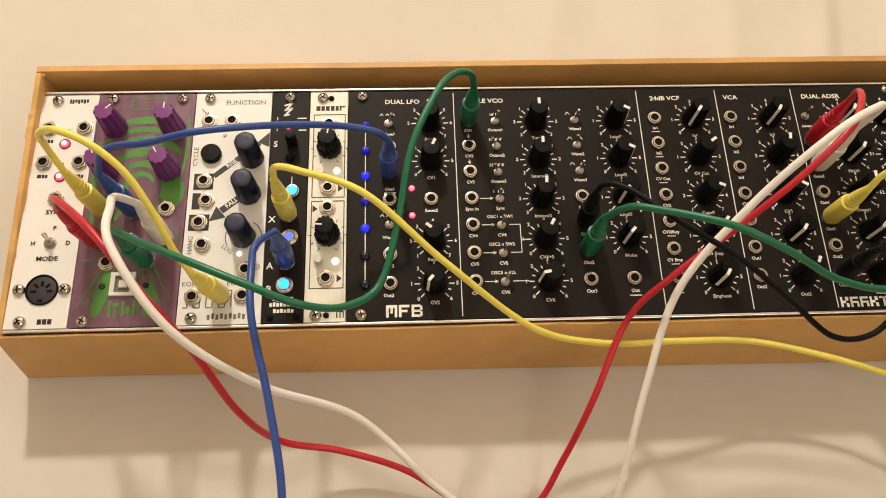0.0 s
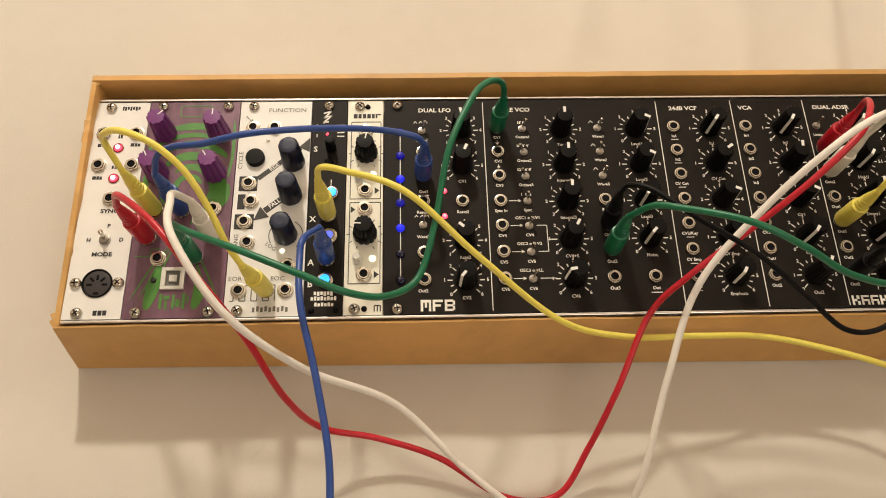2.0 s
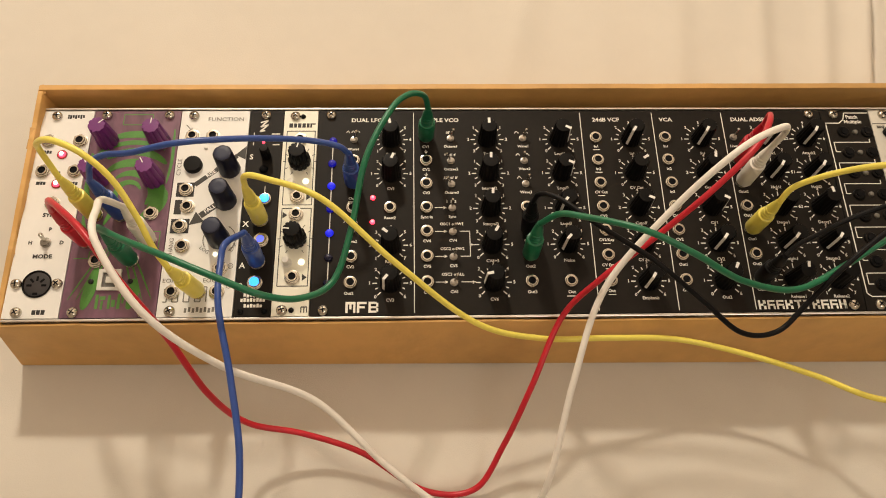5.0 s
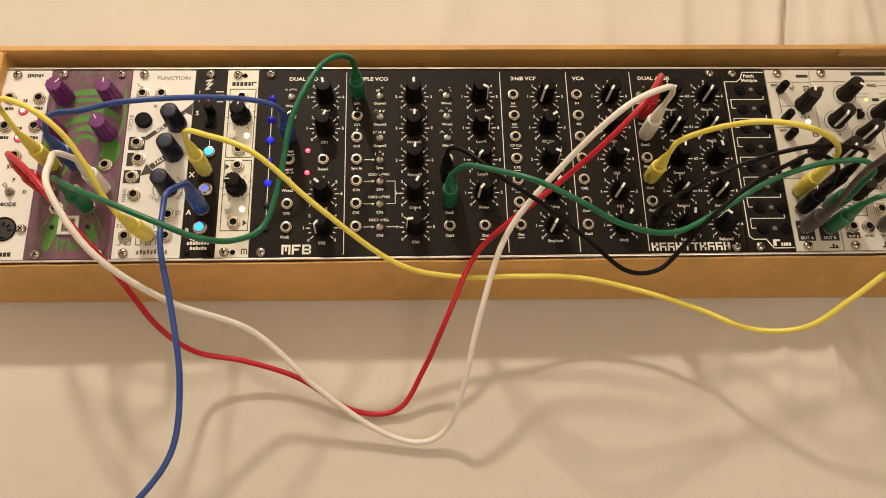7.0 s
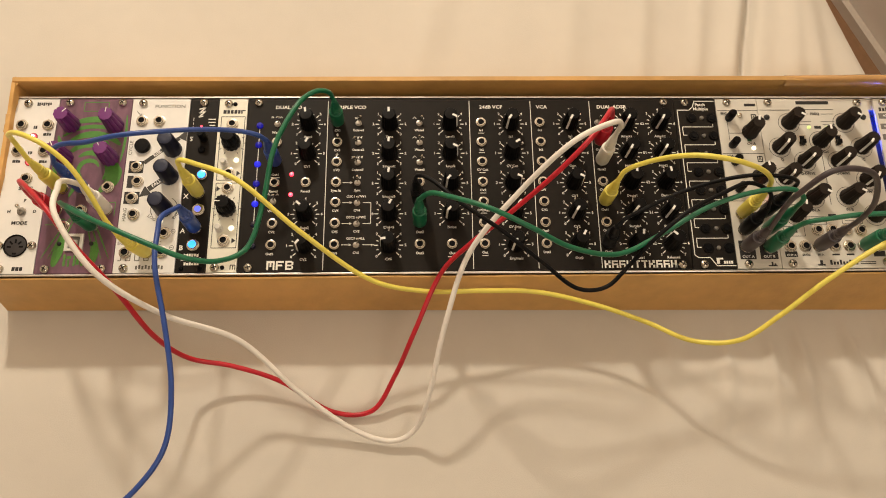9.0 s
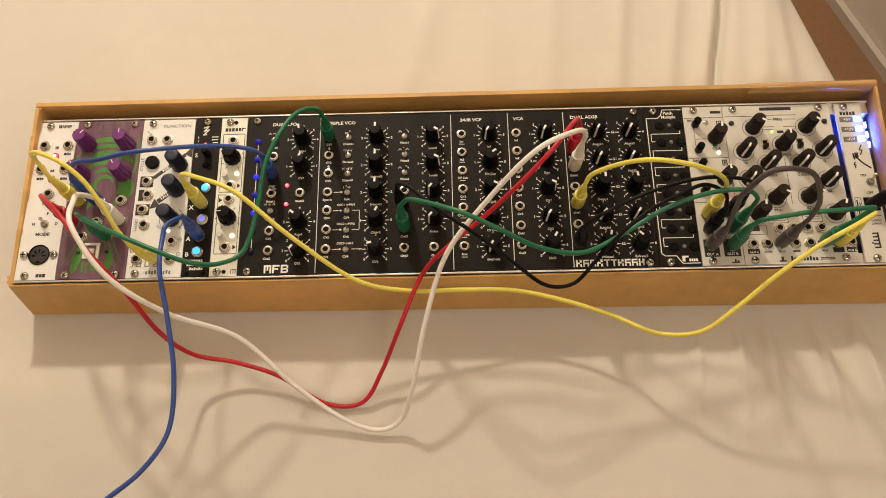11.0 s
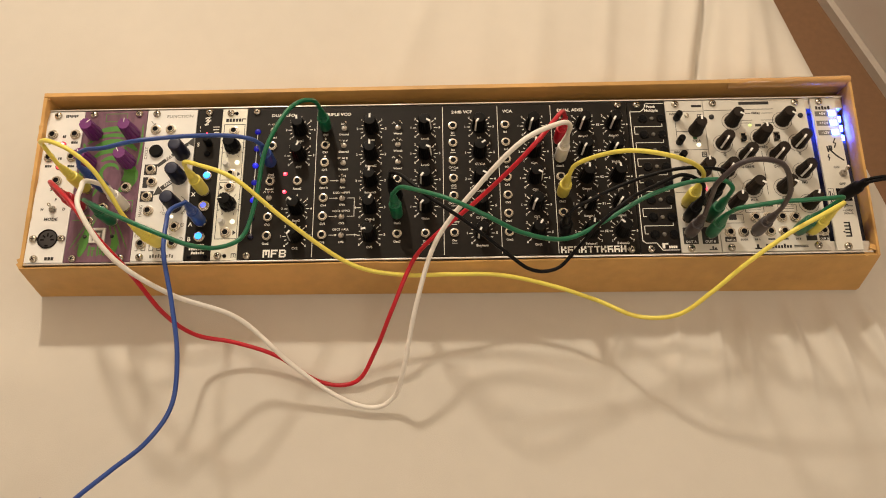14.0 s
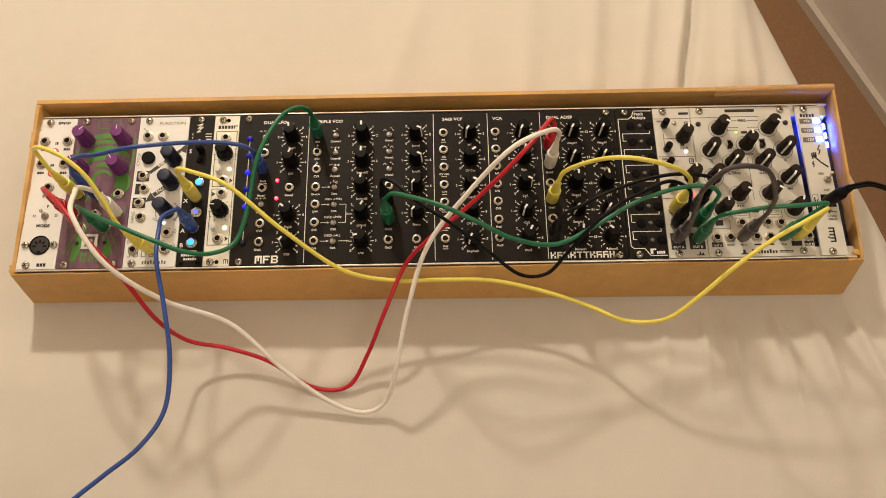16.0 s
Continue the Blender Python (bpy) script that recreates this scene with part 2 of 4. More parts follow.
box(_bm, -0.32, 0.32, -1.7, 1.7, 2.1, 2.37)
CROSS = mesh_of("cross_slot", _bm, DARK)
BUSHING = turned("bushing", [(2.2, 0), (2.2, 0.6), (1.7, 0.7), (1.7, 1.6), (1.1, 1.7)], DULL, 14, smooth=False)
LEVER = turned("lever", [(0.55, 0.5), (0.6, 2.6), (0.95, 5.9), (0.9, 6.8), (0.4, 7.2)], NICKEL, 12)
KNOB_BODY = turned("knob", [(5.9, 0.4), (5.9, 1.2), (5.5, 2.0), (4.7, 15.6), (4.3, 16.3), (2, 16.4)], KNOB, 48, 16, 0.35)
KNOB_TALL = turned("knob", [(5.9, 0.4), (5.9, 1.6), (5.4, 2.2), (4.6, 16.2), (4.2, 16.9), (2, 17.0)], KNOB_LIT, 48, 18, 0.4)
KNOB_NAVY = turned("knob", [(6.3, 0.5), (6.3, 2.0), (6.1, 3.0), (5.4, 18.4), (4.9, 19.0), (2, 19.0)], NAVY, 48, 8, 0.2)
KNOB_CAP = turned("cap", [(4.5, 18.8), (4.5, 19.25), (4.2, 19.4), (2, 19.4)], SLATE, 40)
KNOB_PURPLE = turned("knob", [(6.3, 0.5), (6.3, 3.0), (6.0, 6.0), (5.1, 17.6), (4.8, 18.3), (2, 18.4)], PURPLE, 60, 10, 0.8)
KNOB_THIN = turned("knob", [(2.7, 0.3), (2.9, 1.0), (2.7, 9.5), (2.3, 10.2), (1, 10.3)], KNOB, 36, 12, 0.25)
KNOB_RIDGED = turned("knob", [(6.4, 0.4), (6.4, 4.0), (5.2, 4.6), (4.9, 13.6), (4.4, 14.2), (2, 14.3)], KNOB, 48, 12, 0.6)
LED_DOME = {}


def pointer_mesh(name, r0, r1, h, w, mat):
    """A painted line over the top of a knob and down its side, towards +y."""
    bm = bmesh.new()
    box(bm, -w / 2, w / 2, r1 * 0.3, r1 + 0.15, h - 0.1, h + 0.12)
    rings = []
    for r, z in ((r1 + 0.12, h + 0.1), (r0 + 0.12, 2.2)):
        rings.append([bm.verts.new((sx * w / 2 * MM, (r + dy) * MM, z * MM)) for sx, dy in ((-1, -0.4), (1, -0.4), (1, 0), (-1, 0))])
    for i in range(4):
        j = (i + 1) % 4
        bm.faces.new((rings[0][i], rings[0][j], rings[1][j], rings[1][i]))
    bm.faces.new(rings[0])
    bm.faces.new(rings[1][::-1])
    return mesh_of(name, bm, mat)


MARK = pointer_mesh("pointer", 5.55, 4.7, 16.4, 1.5, POINTER)
MARK_TALL = pointer_mesh("pointer", 5.45, 4.6, 17.0, 1.5, POINTER)
MARK_PURPLE = pointer_mesh("pointer", 5.7, 4.7, 18.4, 0.6, POINTER)
MARK_RIDGED = pointer_mesh("pointer", 5.0, 4.6, 14.3, 0.7, POINTER)


class Module:
    """One module of the rack: an empty at its lower left corner, with the panel and its fittings as parts.
    Places are in mm from the rack's lower left corner."""

    def __init__(self, name, label, x0, x1, mat, hole=()):
        self.x0 = x0
        self.base = tagged(new(name), label, "synthesizer module", "rack modules")
        self.base.matrix_basis = pose(x0 * MM, 0, ZP)
        bm = bmesh.new()
        box(bm, 0.12, x1 - x0 - 0.12, 0, 128.5, -2.0, 0, 0.15)
        part("panel", bm, mat, self.base)

    def jack(self, x, y, me=JACK, turn=0.0, glow=None):
        j = put("jack", me, self.base, (x - self.x0) * MM, y * MM, 0, rz=turn)
        if glow:
            put("light_ring", glow, j)
        else:
            put("socket", SOCKET, j)

    def knob(self, x, y, angle, me=KNOB_BODY, mark=MARK):
        k = put("knob", me, self.base, (x - self.x0) * MM, y * MM, 0, rz=-angle)
        if mark:
            put("pointer", mark, k)
        return k

    def screw(self, x, y, turn=20.0):
        s = put("screw", SCREW, self.base, (x - self.x0) * MM, y * MM, 0, rz=turn)
        put("cross_slot", CROSS, s)

    def switch(self, x, y, lean_x=20.0, lean_y=0.0, size=1.0):
        b = put("toggle_switch", BUSHING, self.base, (x - self.x0) * MM, y * MM, 0, rz=13)
        b.scale = (size, size, size)
        put("lever", LEVER, b, rx=-lean_y, ry=lean_x)

    def led(self, x, y, r, mat, ring=None, name="led"):
        key = (mat.name, r)
        if key not in LED_DOME:
            LED_DOME[key] = turned("led", [(r, 0), (r, 0.4), (r * 0.8, 0.4 + r * 0.45), (r * 0.3, 0.4 + r * 0.7)], mat, 20)
        o = put(name, LED_DOME[key], self.base, (x - self.x0) * MM, y * MM, 0)
        if ring:
            put("bezel", ring, o)
        return o

    def text(self, s, x, y, size, ink, rot=0.0, wide=1.0, bold=0.035):
        writing(s, x - self.x0, y, size, self.base, ink, 0, rot, wide, bold=bold)

    def bars(self, ink, rects, name="printed_mark", label="", rot=0.0):
        return bars(self.base, ink, [(a - self.x0, b - self.x0, c, d) for a, b, c, d in rects], 0, name, label, rot)

    def lines(self, ink, runs, w=0.4, z=0.0):
        return lines(self.base, ink, [[(x - self.x0, y) for x, y in run] for run in runs], w, z=z)

    def shape(self, ink, corners, name="printed_shape"):
        """A filled printed polygon, corners in mm."""
        bm = bmesh.new()
        low, top = [[bm.verts.new(((x - self.x0) * MM, y * MM, z * MM)) for x, y in corners] for z in (0.02, 0.15)]
        bm.faces.new(top)
        bm.faces.new(low[::-1])
        for i in range(len(corners)):
            j = (i + 1) % len(corners)
            bm.faces.new((low[i], low[j], top[j], top[i]))
        return part(name, bm, ink, self.base)

    def ribbon(self, ink, run, w, z=0.0, name="printed_band"):
        """A printed band of width w that tapers at both ends, along points in mm."""
        pts = curve_points([(x - self.x0, y, 0) for x, y in run], 8)
        bm = bmesh.new()
        rows = []
        for i, p in enumerate(pts):
            d = (pts[min(i + 1, len(pts) - 1)] - pts[max(i - 1, 0)]).normalized()
            u = i / (len(pts) - 1)
            half = w * MM / 2 * (0.25 + 0.75 * math.sin(math.pi * u) ** 0.6)
            n = Vector((-d.y, d.x, 0)) * half
            rows.append([bm.verts.new(p + k * n + Vector((0, 0, h * MM))) for k, h in ((-1, z + 0.02), (-1, z + 0.12), (1, z + 0.12), (1, z + 0.02))])
        for a, b in zip(rows, rows[1:]):
            for i in range(4):
                j = (i + 1) % 4
                bm.faces.new((a[i], a[j], b[j], b[i]))
        bm.faces.new(rows[0])
        bm.faces.new(rows[-1][::-1])
        return part(name, bm, ink, self.base)

    def dial(self, x, y, marks, r=7.2, ink=INK_WHITE, size=1.9):
        """Ticks every 22.5 degrees and a figure at every second one, from -135 round to 135."""
        runs = []
        for i in range(13):
            a = radians(-135 + 22.5 * i)
            far = r + (2.6 if i % 2 == 0 else 1.6)
            runs.append([(x + r * math.sin(a), y + r * math.cos(a)), (x + far * math.sin(a), y + far * math.cos(a))])
        self.lines(ink, runs, 0.58)
        for i, s in enumerate(marks):
            if s != " ":
                a = radians(-135 + 45 * i)
                self.text(s, x + (r + 4.1) * math.sin(a), y + (r + 4.0) * math.cos(a), size, ink)


def ring_mesh(name, r0, r1, h, mat):
    bm = bmesh.new()
    n = 24
    loops = [[bm.verts.new((r * math.cos(2 * math.pi * i / n) * MM, r * math.sin(2 * math.pi * i / n) * MM, z * MM)) for i in range(n)]
             for r, z in ((r0, 0.05), (r0, h), (r1, h), (r1, 0.05))]
    for a, b in zip(loops, loops[1:]):
        for i in range(n):
            j = (i + 1) % n
            bm.faces.new((a[i], a[j], b[j], b[i]))
    return mesh_of(name, bm, mat, True)

# ---- room ----
FLOOR = -0.50


def slab(name, x0, x1, y0, y1, z0, z1, mat, label, category, m=None):
    bm = bmesh.new()
    box(bm, x0 * 1000, x1 * 1000, y0 * 1000, y1 * 1000, z0 * 1000, z1 * 1000)
    ob = tagged(new(name, mesh_of(name, bm, mat)), label, category, kind="structure")
    if m:
        ob.matrix_basis = m
    return ob


slab("floor", -2.0, 2.4, -2.0, 2.2, FLOOR - 0.1, FLOOR, CARPET, "brown carpeted floor beside the bed", "floor")
# unseen ceiling and three walls, added to close the room and bounce light
slab("ceiling", -2.0, 2.4, -2.0, 2.2, 1.9, 2.0, PAINT, "unseen plain painted ceiling added to bounce light", "ceiling")
slab("unseen_wall_west", -1.7, -1.6, -2.0, 2.2, FLOOR, 1.9, PAINT, "unseen plain beige painted wall added to bounce light", "wall")
slab("unseen_wall_north", -1.6, 2.4, 2.0, 2.1, FLOOR, 1.9, PAINT, "unseen plain beige painted wall added to bounce light", "wall")
slab("unseen_wall_south", -1.6, 2.4, -1.8, -1.7, FLOOR, 1.9, PAINT, "unseen plain beige painted wall added to bounce light", "wall")
# the near wall beyond the bed's edge runs slightly askew to the rack
EAST = pose(0.99, 0.52, 0, 0, 0, 22.5)
slab("wall_east", 0.012, 0.11, -3.4, 2.2, FLOOR, 1.9, PAINT, "beige painted wall beside the bed", "wall", EAST)
slab("baseboard", 0.0, 0.011, -3.3, 2.1, FLOOR, FLOOR + 0.018, SKIRT, "low painted skirting board along the wall", "baseboard", EAST)


def bed_height(x, y):
    """The lie of the sheet: broad swells, pulled folds and one sharp tuck."""
    h = 0.0022 * noise.noise((x * 4.0, y * 3.0, 0.3)) + 0.0007 * noise.noise((x * 19, y * 12, 2.1))
    h -= 0.0010
    # the mattress swells in front of the box that weighs it down
    ramp = min(max((-0.018 - y) / 0.07, 0), 1)
    h += 0.009 * ramp * ramp * (3 - 2 * ramp)
    # tuck behind the rack
    d = x - (0.547 + 0.20 * (y - 0.185)) - 0.002 * noise.noise((y * 14, 0, 0))
    far = min(max((y - 0.13) / 0.05, 0), 1)
    h += far * (0.005 * math.exp(-((d + 0.010) / 0.008) ** 2) - 0.011 * math.exp(-(d / 0.0050) ** 2) + 0.003 * math.exp(-((d - 0.014) / 0.014) ** 2))
    # pulled folds fanning out behind and before the right half
    for x0, slope, amp, w in ((0.40, 0.10, 0.0036, 0.012), (0.455, 0.16, 0.0050, 0.009), (0.50, 0.19, 0.0036, 0.007), (0.585, 0.10, 0.0070, 0.010),
                              (0.610, -0.02, 0.0060, 0.009), (0.35, 0.05, 0.0026, 0.020), (0.27, 0.3, 0.0030, 0.014), (0.2, -0.05, 0.0028, 0.03), (0.05, -0.2, 0.0022, 0.03)):
        d = x - (x0 + slope * (y - 0.15)) - 0.004 * noise.noise((y * 9, x0 * 30, 0))
        h += far * amp * math.exp(-(d / w) ** 2)
    near = min(max((-0.005 - y) / 0.04, 0), 1) * min(max((0.13 + y) / 0.08, 0), 1)
    for x0, slope, amp, w in ((0.47, 0.25, 0.0016, 0.008), (0.505, 0.12, 0.0016, 0.005), (0.535, 0.05, 0.0018, 0.004), (0.555, 0.0, 0.0026, 0.005),
                              (0.585, -0.1, 0.0030, 0.005), (0.615, -0.16, 0.0038, 0.006), (0.645, -0.22, 0.0036, 0.006), (0.675, -0.3, 0.0038, 0.007)):
        d = x - (x0 + slope * y) - 0.005 * noise.noise((y * 12, x0 * 30, 1))
        h += near * 2.1 * amp * math.exp(-(d / w) ** 2)
    # it lies flat under the box
    inside = min(max((x + 0.03) / 0.03, 0), 1) * min(max((0.675 - x) / 0.03, 0), 1) * min(max((y + 0.05) / 0.035, 0), 1) * min(max((0.185 - y) / 0.035, 0), 1)
    return h * (1 - inside) - 0.0004


def bed_edge(y):
    return 0.717 - 0.303 * y if y > -0.25 else 0.717 + 0.303 * 0.25


def build_bed():
    us = [*np.linspace(0, 0.55, 12)[:-1], *np.linspace(0.55, 1.0, 340)]
    ys = [*np.linspace(-1.1, -0.36, 10)[:-1], *np.linspace(-0.36, 0.75, 200), *np.linspace(0.78, 1.3, 8)]
    bed = tagged(new("bed"), "bed with a rumpled cream cotton sheet", "bed")
    bm, side = bmesh.new(), bmesh.new()
    grid, fall = [], []
    for y in ys:
        e = bed_edge(y) + 0.004 * noise.noise((y * 7, 5, 0))
        row = []
        for u in us:
            x = -1.1 + (e + 1.1) * u
            d = e - x
            drop = 0.0
            if d < 0.03:
                drop = 0.03 - math.sqrt(max(0.03 ** 2 - (0.03 - d) ** 2, 0))
            row.append(bm.verts.new((x, y, bed_height(x, y) - drop)))
        down = []
        fall.append(down)
        for k in range(0, 7):
            z = -0.0305 - (abs(FLOOR) - 0.05) * k / 6
            down.append(side.verts.new((e + 0.006 * noise.noise((y * 16, k * 0.6, 9)), y, z)))
        grid.append(row)
    for a, b in zip(grid, grid[1:]):
        for i in range(len(a) - 1):
            bm.faces.new((a[i], a[i + 1], b[i + 1], b[i]))
    for a, b in zip(fall, fall[1:]):
        for i in range(len(a) - 1):
            side.faces.new((a[i], a[i + 1], b[i + 1], b[i]))
    part("sheet", bm, SHEET, bed, smooth=True)
    part("sheet_side", side, SHEET, bed, smooth=True)


build_bed()

# ---- cardboard box ----
BOX = tagged(new("cardboard_box"), "long shallow brown cardboard box holding the synthesizer rack", "box")


def card_wall(name, bot, top, inward, thick=2.0, n=70, rough=0.5):
    """A wall of card between its lower and upper outer line (pairs of points in mm), with a rounded, slightly uneven rim."""
    bm = bmesh.new()
    b0, b1, t0, t1 = [Vector(p) for p in (*bot, *top)]
    nin = Vector((*inward, 0))
    rings = []
    seed = sum(ord(c) for c in name)
    for i in range(n + 1):
        u = i / n
        b, t = b0.lerp(b1, u), t0.lerp(t1, u)
        w = rough * noise.noise((u * 9, seed, 0)) + 0.35 * rough * noise.noise((u * 40, seed, 3))
        t = t + Vector((0, 0, 1)) * w * 1.6 + nin * w * 0.8
        mid = b.lerp(t, 0.55) + nin * 0.7 * noise.noise((u * 5, seed, 7))
        ring = [b, mid, t - Vector((0, 0, 1.0)), t + nin * 0.5, t + nin * (thick - 0.5), t + nin * thick - Vector((0, 0, 1.0)),
                mid + nin * thick, b + nin * thick]
        rings.append([bm.verts.new(v * MM) for v in ring])
    for a, c in zip(rings, rings[1:]):
        for i in range(8):
            j = (i + 1) % 8
            bm.faces.new((a[i], a[j], c[j], c[i]))
    bm.faces.new(rings[0])
    bm.faces.new(rings[-1][::-1])
    wall = part(name, bm, CARD, BOX, smooth=True)
    wall.data.set_sharp_from_angle(angle=radians(42))
    return wall


card_wall("front_wall", ((-8, -13, 0.6), (648, -18, 0.6)), ((-3, -4.5, 47.2), (645, -4.5, 47.2)), (0, 1), 2.0, 110, 0.5)
card_wall("back_wall", ((-4, 146, 0.6), (648, 146, 0.6)), ((-1, 142, 56), (644, 142, 58.5)), (0, -1), 4.2, 150, 1.0)
card_wall("side_wall", ((-8.2, -12, 0.6), (-5, 146, 0.6)), ((-3.6, -4, 47), (-2.2, 141, 55)), (1, 0), 3.6, 70, 1.6)
card_wall("side_wall", ((650, -17, 0.6), (650, 146, 0.6)), ((646, -4, 48), (645, 141, 58)), (-1, 0), 2.6, 50, 1.1)
_bm = bmesh.new()
box(_bm, -5, 647, -11, 145, 0.7, 3)
part("bottom", _bm, CARD, BOX)
# clear tape folded over the rim at one corner
TAPE = material("clear_tape", (0.56, 0.31, 0.11), 0.10, var=0.08, scale=30, coat=0.8)
_bm = bmesh.new()
_rows = []
for _i in range(41):
    _u = _i / 40
    _x = 548 + 96 * _u
    _w = 0.6 * noise.noise((_u * 8, 4, 2))
    _rows.append([_bm.verts.new(Vector(p) * MM) for p in ((_x, 143.9, 48 + _w), (_x, 143.0, 56.6 + 1.6 * _u + _w), (_x, 140.4 + _w * 0.4, 58.4 + 1.6 * min(_u * 3, 1) + _w), (_x, 137.2, 57.2 + 1.2 * min(_u * 3, 1) + _w), (_x, 136.8, 51 + _w * 2))])
for _a, _b in zip(_rows, _rows[1:]):
    for _i in range(4):
        _bm.faces.new((_a[_i], _a[_i + 1], _b[_i + 1], _b[_i]))
part("tape", _bm, TAPE, BOX, "glossy clear packing tape", smooth=True)
# folded scraps of card at the split far corner and along the torn side rim
for _x, _y, _z, _ry, _rz in ((0.6, 139.0, 54.6, -8, 20), (-1.2, 111, 52.6, 12, 4), (-1.6, 104, 52.0, -8, -5), (-2.4, 1.0, 47.2, 16, 30)):
    _bm = bmesh.new()
    box(_bm, -1.5, 1.5, -3.2, 3.2, -0.4, 0.4, 0.25)
    part("folded_scrap", _bm, CARD, BOX, "crumpled scrap of card on the rim").matrix_basis = pose(_x * MM, _y * MM, _z * MM, 6, _ry, _rz)
# torn paper at the front right corner
for _x, _y, _r in ((638, -2, 18), (643, 2, -25), (-1, 0, 35)):
    _bm = bmesh.new()
    box(_bm, _x - 4, _x + 3, _y - 2, _y + 2, 46.6, 47.4, 0.3, _r)
    part("torn_flap", _bm, CARD, BOX, "torn, crumpled card corner")

# ---- mounting rails ----


def rail(y0, y1, label):
    ob = tagged(new("mounting_rail"), label, "rail", "mounting rails")
    bm = bmesh.new()
    box(bm, 0.5, 640.5, y0, y1, 34, 45.8, 0.5)
    part("profile", bm, ALU, ob)
    bm = bmesh.new()
    lip = (y0, y0 + 1.3) if y0 < 50 else (y1 - 1.3, y1)
    box(bm, 0.6, 640.4, *lip, 45.85, 48.6, 0.3)
    part("lip", bm, ALU, ob)
    for x in (2, 639):
        bm = bmesh.new()
        box(bm, x - 1.2, x + 1.2, y0 + 0.5, y1 - 0.5, 3.2, 34)
        part("foot", bm, ALU, ob)


rail(-2.0, 8.0, "bare aluminium rail carrying the lower edge of the modules")
rail(120.5, 130.5, "bare aluminium rail carrying the upper edge of the modules")

# ---- modules ----
BOARD = material("board_lacquer", (0.018, 0.018, 0.030), 0.5, var=0.2, scale=200)
RED_RING = ring_mesh("bezel", 2.0, 2.9, 0.5, material("red_bezel", (0.30, 0.02, 0.03), 0.4))
GLOW_CYAN = turned("light_ring", [(2.7, 1.3), (2.7, 2.5), (1.9, 3.0), (0.6, 3.0)], LED_CYAN, 20)
GLOW_VIOLET = turned("light_ring", [(2.0, 1.3), (2.0, 2.2), (1.2, 2.4), (0.4, 2.4)], LED_VIOLET, 20)


def midi_module():
    m = Module("midi_clock_module", "white midi module with a round socket and red lights", 0.3, 30.3, WHITE_PANEL)
    m.screw(9, 124.8, 10)
    m.screw(8, 3.2, 35)
    for x, y in ((7, 108), (25, 108), (7, 88), (25, 88), (16, 67.5)):
        m.jack(x, y, turn=x * 7)
    for y in (99, 80):
        o = m.led(16, y, 2.0, LED_RED, RED_RING, "led")
        put("core", turned("core", [(1.3, 1.0), (1.1, 1.9), (0.4, 2.1)], LED_CORE, 14), o)
    m.bars(INK_BLACK, [(15, 15.9, 123.3, 126)] + [(16.2 + 1.5 * i, 17.3 + 1.5 * i, 123.3 + 0.6 * (i % 2), 125.8) for i in range(6)])
    for x, y in ((7, 100.8), (25, 101), (7, 80.5), (25, 80.3)):
        m.bars(INK_BLACK, [(x - 2.6, x - 0.6, y - 1, y + 1), (x - 0.3, x + 1.0, y - 1, y + 1), (x + 1.3, x + 2.6, y - 1, y + 0.8)])
    m.bars(INK_BLACK, [(15, 15.8, 105.2, 107.6), (16.2, 17.4, 105.2, 107.6)])
    m.bars(INK_BLACK, [(14, 15, 86, 88), (15.5, 16.8, 86, 88)])
    m.text("SYNC", 16.5, 60.3, 2.3, INK_BLACK, wide=1.15, bold=0.05)
    m.text("MODE", 16, 35.3, 2.3, INK_BLACK, wide=1.15, bold=0.05)
    m.text("P", 17.5, 51.5, 2.2, INK_BLACK, bold=0.05)
    m.text("D", 25, 43.5, 2.2, INK_BLACK, bold=0.05)
    m.text("H", 8, 43.5, 2.2, INK_BLACK, bold=0.05)
    m.switch(16.5, 43.5, 6, 6, 1.35)
    # round five-pin socket
    bm = bmesh.new()
    lathe(bm, [(7.8, 0.0), (7.8, 0.7), (7.3, 0.9), (6.9, 0.6), (6.8, 0.15)], 40)
    d = part("din_socket", bm, KNOB, m.base, "round black five-pin socket", True)
    d.matrix_basis = pose((16 - m.x0) * MM, 19.3 * MM, 0)
    put("socket_face", turned("socket_face", [(6.75, 0.1), (6.75, 0.34), (6.4, 0.42)], SOCKET_FACE, 40), d)
    for k in range(5):
        a = 180 * k / 4
        bm = bmesh.new()
        box(bm, 2.5, 5.3, -0.62, 0.62, 0.4, 0.56, 0.12)
        put("pin_hole", mesh_of("pin_hole", bm, DARK), d, 0, -0.8 * MM, 0, rz=a)
    bm = bmesh.new()
    box(bm, -1.3, 1.3, -6.2, -4.9, 0.4, 0.56, 0.12)
    put("key_slot", mesh_of("key_slot", bm, DARK), d)
    m.screw(5.2, 19.3, 5)
    m.screw(26.8, 19.3, 50)
    m.bars(INK_BLACK, [(16, 18, 2, 4.6), (18.4, 20.4, 2, 4.6), (20.8, 22.8, 2, 4.6)], "maker_mark")


